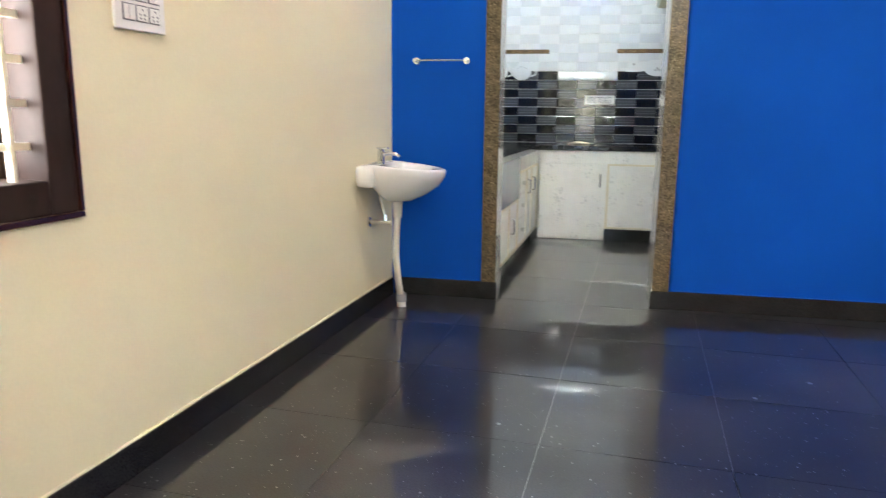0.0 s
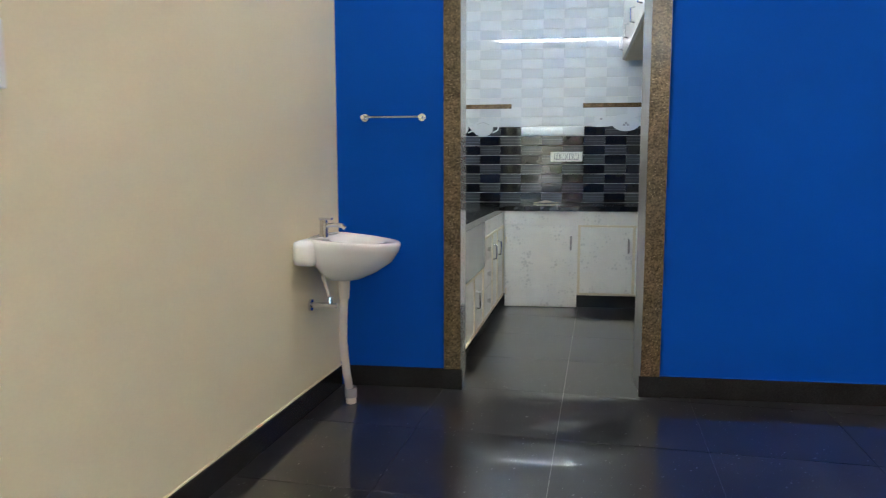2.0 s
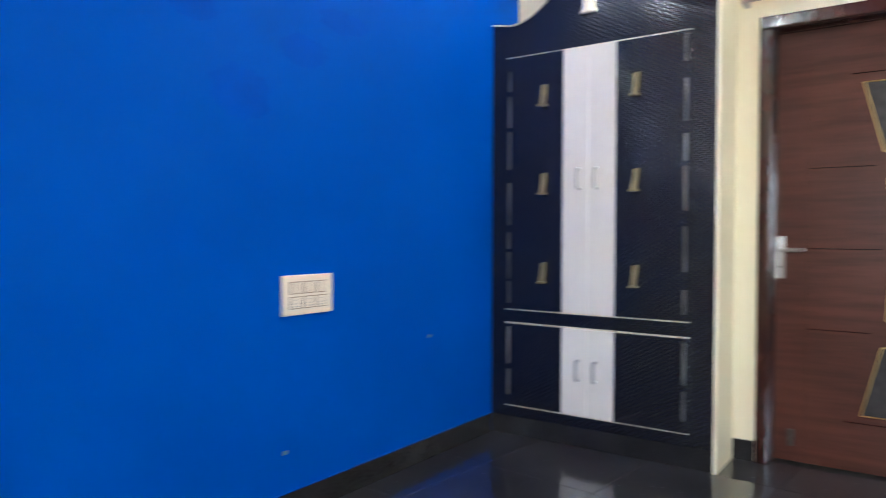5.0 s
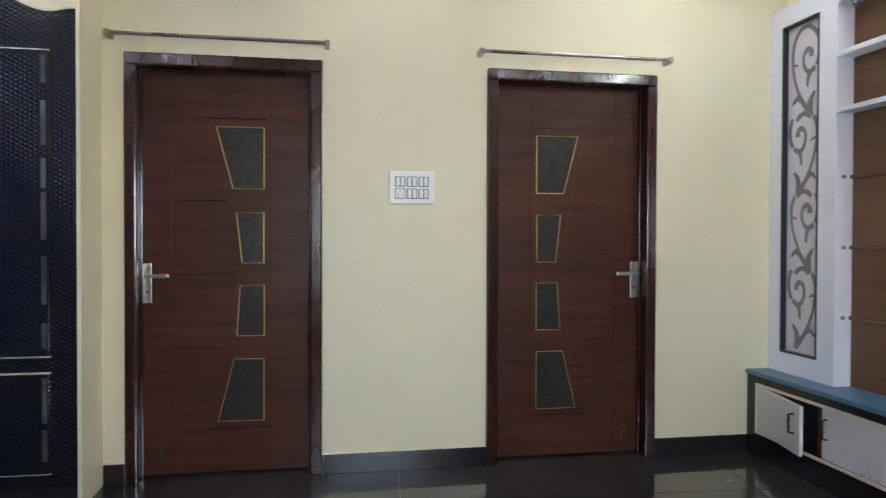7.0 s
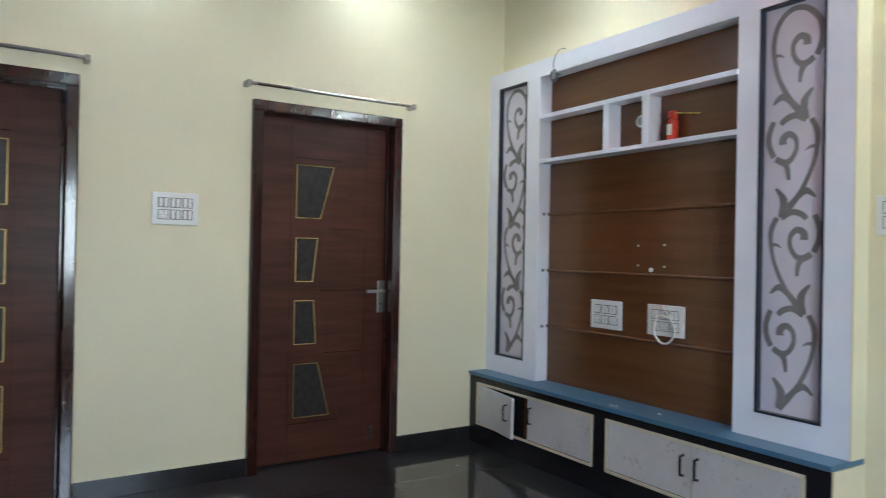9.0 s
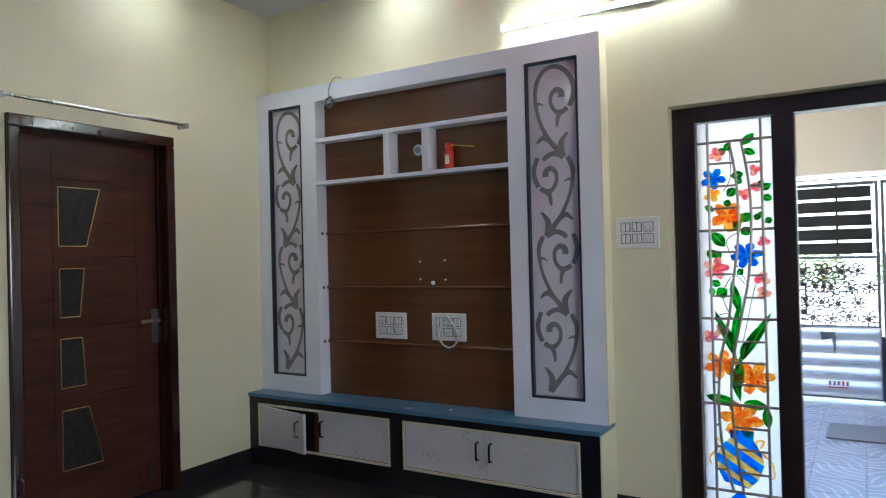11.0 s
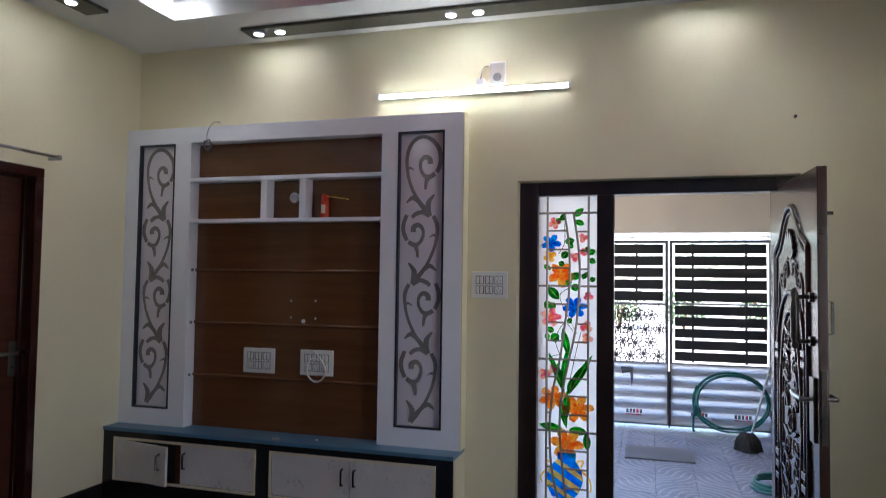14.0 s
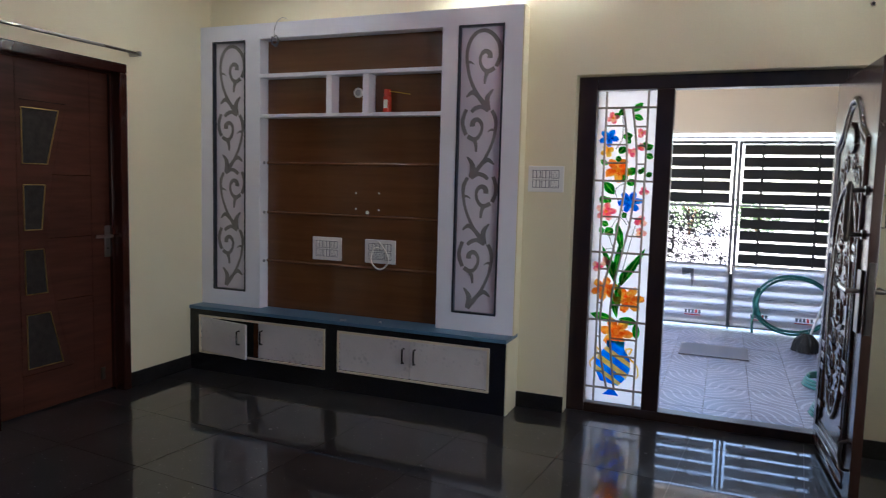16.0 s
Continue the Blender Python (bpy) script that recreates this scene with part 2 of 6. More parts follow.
DARK_METAL = mat("dark_bronze_metal", (0.07, 0.06, 0.05), 0.35, metal=0.7, vary=0.2, scale=15)

HANDLE_STEEL = mat("dark_handle_steel", (0.10, 0.095, 0.09), 0.22, metal=1.0, vary=0.2, scale=20)


def stripes(m):
    """Two thin pale lines along each tile, in the tile's own measure."""
    n, l = m.node_tree.nodes, m.node_tree.links
    b = n["Principled BSDF"]
    was = b.inputs["Base Color"].links[0].from_socket
    co = n.new("ShaderNodeTexCoord")
    sep = n.new("ShaderNodeSeparateXYZ")
    l.new(co.outputs["Object"], sep.inputs[0])
    up = n.new("ShaderNodeMath")
    up.operation = "ABSOLUTE"
    l.new(sep.outputs["Z"], up.inputs[0])
    off = n.new("ShaderNodeMath")
    off.operation = "COMPARE"
    off.inputs[1].default_value, off.inputs[2].default_value = 0.0105, 0.0022
    l.new(up.outputs[0], off.inputs[0])
    mx = n.new("ShaderNodeMix")
    mx.data_type = "RGBA"
    l.new(off.outputs[0], mx.inputs[0])
    l.new(was, mx.inputs[6])
    mx.inputs[7].default_value = (0.13, 0.135, 0.15, 1)
    l.new(mx.outputs[2], b.inputs["Base Color"])


def grain(name, dark, light, rough, stretch, coat=0.0, bump=0.05):
    """Wood with grain drawn out along one axis: stretch gives the scale on x, y and z."""
    m = bpy.data.materials.new(name)
    m.use_nodes = True
    n, l = m.node_tree.nodes, m.node_tree.links
    b = n["Principled BSDF"]
    geo = n.new("ShaderNodeNewGeometry")
    mp = n.new("ShaderNodeMapping")
    mp.inputs["Scale"].default_value = stretch
    tx = n.new("ShaderNodeTexNoise")
    tx.inputs["Scale"].default_value, tx.inputs["Detail"].default_value, tx.inputs["Roughness"].default_value = 1.0, 8, 0.6
    big = n.new("ShaderNodeTexNoise")
    big.inputs["Scale"].default_value = 1.7
    l.new(geo.outputs["Position"], mp.inputs["Vector"])
    l.new(mp.outputs["Vector"], tx.inputs["Vector"])
    l.new(geo.outputs["Position"], big.inputs["Vector"])
    add = n.new("ShaderNodeMath")
    add.operation = "MULTIPLY_ADD"
    add.inputs[1].default_value, add.inputs[2].default_value = 0.5, -0.2
    l.new(big.outputs["Fac"], add.inputs[0])
    s = n.new("ShaderNodeMath")
    s.operation = "ADD"
    l.new(tx.outputs["Fac"], s.inputs[0])
    l.new(add.outputs[0], s.inputs[1])
    r = n.new("ShaderNodeValToRGB")
    r.color_ramp.elements[0].position, r.color_ramp.elements[1].position = 0.35, 0.72
    r.color_ramp.elements[0].color, r.color_ramp.elements[1].color = (*dark, 1), (*light, 1)
    l.new(s.outputs[0], r.inputs["Fac"])
    l.new(r.outputs["Color"], b.inputs["Base Color"])
    b.inputs["Roughness"].default_value = rough
    b.inputs["Coat Weight"].default_value = coat
    b.inputs["Coat Roughness"].default_value = 0.08
    bp = n.new("ShaderNodeBump")
    bp.inputs["Strength"].default_value, bp.inputs["Distance"].default_value = bump, 0.002
    l.new(tx.outputs["Fac"], bp.inputs["Height"])
    l.new(bp.outputs["Normal"], b.inputs["Normal"])
    return m


def chipped_black():
    """Black laminate with a relief of small low pyramids that catches the lamps."""
    m = bpy.data.materials.new("black_relief_laminate")
    m.use_nodes = True
    n, l = m.node_tree.nodes, m.node_tree.links
    b = n["Principled BSDF"]
    b.inputs["Base Color"].default_value = (0.008, 0.0085, 0.0115, 1)
    b.inputs["Roughness"].default_value = 0.2
    geo = n.new("ShaderNodeNewGeometry")
    sep = n.new("ShaderNodeSeparateXYZ")
    l.new(geo.outputs["Position"], sep.inputs[0])
    def calc(op, one, two):
        node = n.new("ShaderNodeMath")
        node.operation = op
        for k, v in enumerate((one, two)):
            if isinstance(v, float):
                node.inputs[k].default_value = v
            else:
                l.new(v, node.inputs[k])
        return node.outputs[0]
    wob = n.new("ShaderNodeTexNoise")
    wob.inputs["Scale"].default_value = 14
    l.new(geo.outputs["Position"], wob.inputs["Vector"])
    y = calc("ADD", sep.outputs["Y"], 10.0)
    up = calc("MULTIPLY", sep.outputs["Z"], 1.9)
    one = calc("PINGPONG", calc("ADD", y, up), 0.019)
    two = calc("PINGPONG", calc("SUBTRACT", calc("ADD", y, 10.0), up), 0.019)
    height = calc("ADD", calc("MINIMUM", one, two), calc("MULTIPLY", wob.outputs["Fac"], 0.02))
    bp = n.new("ShaderNodeBump")
    bp.inputs["Strength"].default_value, bp.inputs["Distance"].default_value = 0.5, 0.17
    l.new(height, bp.inputs["Height"])
    l.new(bp.outputs["Normal"], b.inputs["Normal"])
    return m


def flowered(name, colour):
    """Pale laminate with a faint print of blossoms."""
    m = mat(name, colour, 0.3, vary=0.05, scale=7, fine=0.03, fine_scale=160)
    n, l = m.node_tree.nodes, m.node_tree.links
    b = n["Principled BSDF"]
    was = b.inputs["Base Color"].links[0].from_socket
    geo = n.new("ShaderNodeNewGeometry")
    vo = n.new("ShaderNodeTexVoronoi")
    vo.inputs["Scale"].default_value = 9
    vo.feature = "SMOOTH_F1"
    v2 = n.new("ShaderNodeTexVoronoi")
    v2.inputs["Scale"].default_value = 38
    l.new(geo.outputs["Position"], vo.inputs["Vector"])
    l.new(geo.outputs["Position"], v2.inputs["Vector"])
    ad = n.new("ShaderNodeMath")
    ad.operation = "ADD"
    l.new(vo.outputs["Distance"], ad.inputs[0])
    l.new(v2.outputs["Distance"], ad.inputs[1])
    r = n.new("ShaderNodeMapRange")
    r.inputs["From Min"].default_value, r.inputs["From Max"].default_value = 0.35, 0.7
    r.inputs["To Min"].default_value, r.inputs["To Max"].default_value = 0.82, 1.05
    l.new(ad.outputs[0], r.inputs["Value"])
    sc = n.new("ShaderNodeVectorMath")
    sc.operation = "SCALE"
    l.new(was, sc.inputs[0])
    l.new(r.outputs["Result"], sc.inputs["Scale"])
    l.new(sc.outputs[0], b.inputs["Base Color"])
    return m


def see_through(name, colour, share, rough=0.4):
    """A thin sheet that lets part of the light through, scattered."""
    m = bpy.data.materials.new(name)
    m.use_nodes = True
    n, l = m.node_tree.nodes, m.node_tree.links
    b = n["Principled BSDF"]
    b.inputs["Base Color"].default_value = (*colour, 1)
    b.inputs["Roughness"].default_value = rough
    tr = n.new("ShaderNodeBsdfTranslucent")
    tr.inputs["Color"].default_value = (*colour, 1)
    mx = n.new("ShaderNodeMixShader")
    mx.inputs["Fac"].default_value = share
    l.new(b.outputs["BSDF"], mx.inputs[1])
    l.new(tr.outputs["BSDF"], mx.inputs[2])
    l.new(mx.outputs["Shader"], n["Material Output"].inputs["Surface"])
    return m


DOOR_WOOD = grain("walnut_door_laminate", (0.050, 0.0165, 0.010), (0.090, 0.030, 0.018), 0.36, (2, 2.2, 26))
DOOR_WOOD.node_tree.nodes["Principled BSDF"].inputs["Specular IOR Level"].default_value = 0.2
CARVED = grain("carved_varnished_teak", (0.022, 0.010, 0.007), (0.055, 0.024, 0.016), 0.26, (8, 8, 2), coat=0.28)
FRAME_WOOD = grain("varnished_dark_frame", (0.024, 0.0065, 0.004), (0.046, 0.0125, 0.008), 0.17, (9, 9, 4), coat=0.3, bump=0.45)
WINDOW_WOOD = grain("dull_brown_window_frame", (0.018, 0.0115, 0.0095), (0.042, 0.025, 0.020), 0.6, (9, 9, 4), bump=0.3)
WINDOW_WOOD.node_tree.nodes["Principled BSDF"].inputs["Specular IOR Level"].default_value = 0.12
ENTRY_WOOD = grain("varnished_black_brown_frame", (0.014, 0.008, 0.006), (0.036, 0.018, 0.011), 0.3, (9, 9, 4), coat=0.1, bump=0.3)
BOARD = grain("walnut_board", (0.105, 0.040, 0.014), (0.145, 0.056, 0.020), 0.2, (1.3, 5, 18), coat=0.1)
CHIPPED = chipped_black()
LAM_WHITE = flowered("white_flowered_laminate", (0.64, 0.61, 0.575))
KIT_WHITE = flowered("ivory_flowered_laminate", (0.74, 0.72, 0.66))
IVORY_LAM = mat("ivory_white_laminate", (0.70, 0.65, 0.57), 0.32, vary=0.03, scale=5)
GOLD = mat("brushed_gold", (0.60, 0.42, 0.15), 0.35, metal=1.0)
BRASS = mat("dull_brass_foil", (0.50, 0.38, 0.18), 0.4, metal=0.8, vary=0.2, scale=20)
DARK_GLASS = mat("dark_embossed_glass", (0.026, 0.021, 0.018), 0.3, vary=0.45, scale=24, bump=0.4, bump_scale=90, spec=0.28)
TAPE = mat("clear_tape_strip", (0.075, 0.072, 0.066), 0.3, vary=0.8, scale=6)
CERAMIC = mat("white_glazed_ceramic", (0.82, 0.82, 0.80), 0.08, vary=0.01)
CHROME = mat("chrome", (0.72, 0.72, 0.72), 0.12, metal=1.0)
PVC = mat("white_pvc_pipe", (0.74, 0.70, 0.62), 0.4, vary=0.05, scale=10)
GREY_PVC = mat("grey_pvc_collar", (0.32, 0.32, 0.33), 0.5)
IVORY_PL = mat("aged_ivory_switch_plastic", (0.84, 0.74, 0.58), 0.35, vary=0.02)
BRASS_BROWN = mat("brown_module_outline", (0.34, 0.26, 0.17), 0.5)
GAP = mat("dark_switch_gap", (0.15, 0.15, 0.16), 0.5)
MIRRORISH = mat("grey_etched_mirror", (0.23, 0.22, 0.21), 0.22, metal=0.0, vary=0.2, scale=6)
FROST = mat("lilac_white_acrylic", (0.72, 0.685, 0.73), 0.18, vary=0.03, coat=0.3)
DARK_BLUE_TRIM = mat("black_blue_bead", (0.018, 0.024, 0.034), 0.3)
REVEAL = mat("grey_polished_reveal", (0.32, 0.31, 0.29), 0.15, vary=0.12, scale=4)
TILE_W = mat("white_glazed_wall_tile", (0.72, 0.735, 0.745), 0.02, vary=0.02, scale=9)
TILE_G = mat("pale_grey_glazed_wall_tile", (0.64, 0.66, 0.675), 0.022, vary=0.03, scale=9)
TILE_K = mat("black_glazed_wall_tile", (0.012, 0.012, 0.013), 0.05, vary=0.2, scale=9)
TILE_S = mat("charcoal_striped_wall_tile", (0.060, 0.064, 0.070), 0.08, vary=0.15, scale=30)
stripes(TILE_S)
GROUT_W = mat("pale_tile_joint", (0.7, 0.7, 0.68), 0.6)
BROWN_STRIP = mat("brown_patterned_strip", (0.16, 0.10, 0.045), 0.25, vary=0.4, scale=40, fine=0.5, fine_scale=90)
PRINT_GREY = mat("grey_print", (0.42, 0.42, 0.43), 0.2)
COUNTER = mat("black_granite_counter", (0.013, 0.013, 0.014), 0.12, vary=0.3, scale=20)
STEEL_GREY = mat("grey_polished_apron", (0.22, 0.23, 0.235), 0.2, vary=0.06)
STRIP_STONE = mat("dark_speckled_ceiling_strip", (0.045, 0.04, 0.026), 0.35, vary=0.4, scale=25, fine=0.6, fine_scale=140)
TUBE_GLOW = glow("lit_tube", (0.95, 1.0, 0.97), 8.8)
KITCHEN_TUBE_GLOW = glow("lit_kitchen_tube", (0.86, 0.98, 1.0), 14.5)
LAMP_GLOW = glow("lit_downlight", (0.97, 0.99, 1.0), 15.2)
RED_CAN = mat("red_printed_can", (0.60, 0.05, 0.02), 0.25)
YELLOW = mat("yellow_straw", (0.75, 0.45, 0.03), 0.4)
BLACK_PL = mat("black_plastic", (0.015, 0.015, 0.015), 0.4)
GLASS_WHITE = see_through("frosted_white_glass", (0.99, 0.99, 0.99), 0.94, 0.15)
SHEET = see_through("white_printed_sheet", (0.93, 0.92, 0.95), 0.8, 0.3)
BAR_STEEL = mat("pale_grey_grille_bar", (0.34, 0.31, 0.26), 0.35, metal=0.4)
WIN_BAR = mat("cream_painted_grille", (0.74, 0.68, 0.52), 0.4)
HOSE = mat("green_garden_hose", (0.012, 0.13, 0.115), 0.35)
MOP = mat("dark_mop_yarn", (0.035, 0.033, 0.032), 0.9, bump=0.5)
ALU = mat("aluminium_pole", (0.5, 0.5, 0.5), 0.35, metal=0.9)
LID = mat("grey_tile_lid", (0.15, 0.148, 0.17), 0.45, vary=0.1)
STONE = mat("grey_cladding_stone", (0.12, 0.125, 0.14), 0.7, vary=0.25, scale=8, random_piece=0.25, bump=0.4, bump_scale=35)
PORCH_WALL = mat("beige_porch_paint", (0.80, 0.70, 0.58), 0.6, vary=0.03, scale=1.5)
GATE_FRAME = mat("grey_painted_gate_frame", (0.11, 0.11, 0.125), 0.45, metal=0.2, vary=0.15, scale=9)
GATE_SLAT = mat("black_gate_slat", (0.014, 0.015, 0.018), 0.4)
RED_PRINT = mat("red_print", (0.55, 0.03, 0.03), 0.4)
DARK_PRINT = mat("dark_grey_print", (0.10, 0.10, 0.12), 0.4)
LEAF = mat("leaf_green", (0.06, 0.11, 0.03), 0.6, vary=0.4, scale=8)
STREET = mat("pale_street_concrete", (0.42, 0.40, 0.37), 0.8, vary=0.15, scale=1.5)


def petal(name, colour):
    return see_through(name, colour, 0.6, 0.15)
def painted_glass(name, one, two, scale=22.0):
    """Glass paint that runs from one colour into another, with light coming through."""
    m = see_through(name, one, 0.85, 0.2)
    n, l = m.node_tree.nodes, m.node_tree.links
    geo = n.new("ShaderNodeNewGeometry")
    tx = n.new("ShaderNodeTexNoise")
    tx.inputs["Scale"].default_value, tx.inputs["Detail"].default_value = scale, 2
    l.new(geo.outputs["Position"], tx.inputs["Vector"])
    r = n.new("ShaderNodeValToRGB")
    r.color_ramp.elements[0].position, r.color_ramp.elements[1].position = 0.38, 0.62
    r.color_ramp.elements[0].color, r.color_ramp.elements[1].color = (*one, 1), (*two, 1)
    l.new(tx.outputs["Fac"], r.inputs["Fac"])
    for node in n:
        if node.type == "BSDF_PRINCIPLED":
            l.new(r.outputs["Color"], node.inputs["Base Color"])
        if node.type == "BSDF_TRANSLUCENT":
            l.new(r.outputs["Color"], node.inputs["Color"])
    return m


P_GREEN = painted_glass("glass_green", (0.012, 0.36, 0.04), (0.06, 0.66, 0.08))
P_LIME = painted_glass("glass_lime", (0.30, 0.80, 0.10), (0.45, 0.90, 0.20))
P_BLUE = painted_glass("glass_blue", (0.006, 0.26, 0.90), (0.02, 0.52, 1.0))
P_DEEP = painted_glass("glass_deep_blue", (0.003, 0.07, 0.42), (0.01, 0.14, 0.62))
P_PINK = painted_glass("glass_pink", (1.0, 0.22, 0.38), (1.0, 0.78, 0.55), 34)
P_ORANGE = painted_glass("glass_orange", (1.0, 0.34, 0.05), (1.0, 0.72, 0.20), 24)
P_RED = painted_glass("glass_red", (0.95, 0.16, 0.02), (1.0, 0.28, 0.03))
P_YELLOW = painted_glass("glass_yellow", (0.98, 0.60, 0.06), (1.0, 0.84, 0.25))
P_GOLD = painted_glass("glass_gold", (0.80, 0.62, 0.20), (0.92, 0.78, 0.36))
P_STEM = petal("glass_stem", (0.10, 0.16, 0.05))

# ---- large structure ----
XE, YS, H = 4.76, -4.90, 3.08
XW = 4.475          # front of the thicker wall with the wardrobe


def structure(name, bm, material, label=""):
    return tagged(part(name, bm, material), label, kind="structure")


structure("wall_north", wall_with_holes(bmesh.new(), "y", 0.0, 0.24, -0.3, XE + 0.2, -0.1, H + 0.5, [(0.55, 1.485, -0.2, 2.12)]), BLUE, "bright blue painted plaster wall")
WM = Matrix.Translation((-0.013, 0, 0)) @ Matrix.Rotation(radians(-5.06), 4, "Z")      # the west wall stands askew
def turned(bm, m=WM):
    bm.transform(m)
    return bm
structure("wall_west", turned(wall_with_holes(bmesh.new(), "x", -0.2, 0.0, YS - 0.3, 0.1, -0.1, H + 0.5, [(-3.56, -2.297, 0.783, 2.1)])), CREAM, "cream painted plaster wall with a window")
structure("wall_east", wall_with_holes(bmesh.new(), "x", XE, XE + 0.2, YS - 0.2, -0.0005, -0.1, H + 0.5, [(-2.264, -1.308, -0.2, 2.122), (-4.092, -3.128, -0.2, 2.122)]), CREAM, "cream painted plaster wall with two doors")
structure("wall_south", wall_with_holes(bmesh.new(), "y", YS - 0.2, YS, -0.75, XE - 0.0005, -0.1, H + 0.5, [(0.47, 2.014, -0.2, 2.084)]), CREAM, "cream painted plaster wall with the entrance")
structure("wall_wardrobe", boxes([(XW - 0.018, -1.207, 0.0, XE - 0.001, -1.19, H)]), CREAM, "cream painted return wall beside the wardrobe")

# kitchen shell
structure("kitchen_wall_north", boxes([(-0.2, 2.63, -0.1, 2.5, 2.83, 3.1)]), WHITE_CEIL)
structure("kitchen_wall_west", boxes([(-0.1, 0.2405, -0.1, 0.12, 2.6295, 3.1)]), WHITE_CEIL)
structure("kitchen_wall_east", boxes([(1.98, 0.2405, -0.1, 2.18, 2.6295, 3.1)]), WHITE_CEIL)
structure("kitchen_ceiling", boxes([(-0.2, 0.24, 3.0, 2.5, 2.83, 3.1)]), WHITE_CEIL)

# floor bed under the slabs
structure("floor", boxes([(-0.75, YS - 0.19, -0.1, XE + 0.3, 2.7, -0.005)]), JOINT, "polished black granite slab floor")

# skirting
SK = 0.10
def skirting(name, rows):
    structure(name, boxes(rows, 0.002), SKIRT, "dark polished granite skirting")
skirting("baseboard_north", [(0.004, -0.012, 0, 0.508, -0.0005, SK), (1.53, -0.012, 0, XW - 0.02, -0.0005, SK)])
structure("baseboard_west", turned(boxes([(0.0005, -4.86, 0, 0.012, -0.014, SK)], 0.002)), SKIRT, "dark polished granite skirting")
skirting("baseboard_east", [(XE - 0.012, -3.126, 0, XE - 0.0005, -2.266, SK), (XE - 0.012, -4.66, 0, XE - 0.0005, -4.094, SK), (XE - 0.012, -1.306, 0, XE - 0.0005, -1.209, SK)])
skirting("baseboard_south", [(2.015, YS + 0.0005, 0, 2.32, YS + 0.012, SK), (-0.45, YS + 0.0005, 0, 0.468, YS + 0.012, SK)])

# pale line of paint along the skirting's top
def paint_line(rows, m=None, paint=CREAM):
    bm = boxes(rows)
    if m:
        bm.transform(m)
    structure("trim", bm, paint, "thin pale paint line above the skirting")
paint_line([(0.0005, -4.86, SK + 0.0005, 0.007, -0.014, SK + 0.006)], WM)
paint_line([(1.53, -0.007, SK + 0.0005, XW - 0.02, -0.0005, SK + 0.004)], None, BLUE)
paint_line([(XE - 0.007, -3.126, SK + 0.0005, XE - 0.0005, -2.264, SK + 0.005)])

# Unseen slabs added behind the leaves, so no daylight leaks in under them.
for _y0, _y1 in ((-2.264, -1.308), (-4.092, -3.128)):
    structure("light_stop_behind_door", boxes([(XE + 0.131, _y0 + 0.0005, 0, XE + 0.1995, _y1 - 0.0005, 2.1215)]), CREAM)

# ---- ceiling ----
structure("ceiling", boxes([
    (-0.8, YS - 0.2, H, XE + 0.2, -4.40, H + 0.12), (-0.8, -0.60, H, XE + 0.2, 0.24, H + 0.12),
    (-0.8, -4.3995, H, 0.60, -0.6005, H + 0.12), (4.10, -4.3995, H, XE + 0.2, -0.6005, H + 0.12),
    (-0.8, YS - 0.2, H + 0.1205, XE + 0.2, 0.24, H + 0.2)]), WHITE_CEIL, "white stepped false ceiling")


def round_rect(x0, y0, x1, y1, r, n=8):
    pts = []
    for cx, cy, a in ((x1 - r, y1 - r, 0), (x0 + r, y1 - r, 90), (x0 + r, y0 + r, 180), (x1 - r, y0 + r, 270)):
        pts += [(cx + r * math.cos(radians(a + 90 * k / n)), cy + r * math.sin(radians(a + 90 * k / n))) for k in range(n + 1)]
    return pts
structure("ceiling_red_panel", prism(bmesh.new(), round_rect(0.95, -4.395, 3.75, -0.605, 0.7), "z", H + 0.10, H + 0.1203), RED_CEIL, "glossy red inset of the false ceiling")


def downlight(x, y, z, r=0.027):
    t = thing("downlight", (x, y, z), "small round white recessed downlight, lit", "ceiling light", "downlights in the ceiling")
    bm = bmesh.new()
    lathe(bm, [(r * 1.35, 0), (r * 1.38, -0.006), (r * 1.1, -0.010), (r * 1.02, -0.004)], (x, y, z), 20)
    part("trim_ring", bm, WHITE_PAINT, t, smooth=False)
    bm = bmesh.new()
    cyl(bm, (x, y, z - 0.006), (x, y, z - 0.0105), r, n=20)
    part("lens", bm, LAMP_GLOW, t, "lit lens")
    return t


def lamp_strip(x0, y0, x1, y1, lamps):
    t = tagged(part("ceiling_strip", boxes([(x0, y0, H - 0.022, x1, y1, H - 0.0005)], 0.003), STRIP_STONE), "dark speckled laminate strip on the ceiling", "ceiling strip", "ceiling strips")
    for x, y in lamps:
        downlight(x, y, H - 0.0222)
lamp_strip(0.66, -4.77, 3.76, -4.61, [(x, -4.68) for x in (3.67, 3.515, 2.38, 2.215, 1.065, 0.90)])
lamp_strip(4.37, -4.15, 4.53, -0.75, [(4.45, y) for y in (-3.95, -3.79, -2.53, -2.37, -1.10, -0.95)])
# West and north strips and lamps are unseen, added by symmetry for even light.
lamp_strip(0.20, -4.15, 0.36, -0.75, [(0.28, y) for y in (-3.95, -3.79, -2.53, -2.37, -1.10, -0.95)])
lamp_strip(0.95, -0.36, 3.76, -0.20, [(x, -0.28) for x in (3.55, 3.39, 2.38, 2.22, 1.20, 1.04)])
for px, py in ((4.0, -4.28), (0.72, -4.28), (4.0, -0.72), (0.72, -0.72)):
    downlight(px, py, H + 0.12, 0.045)


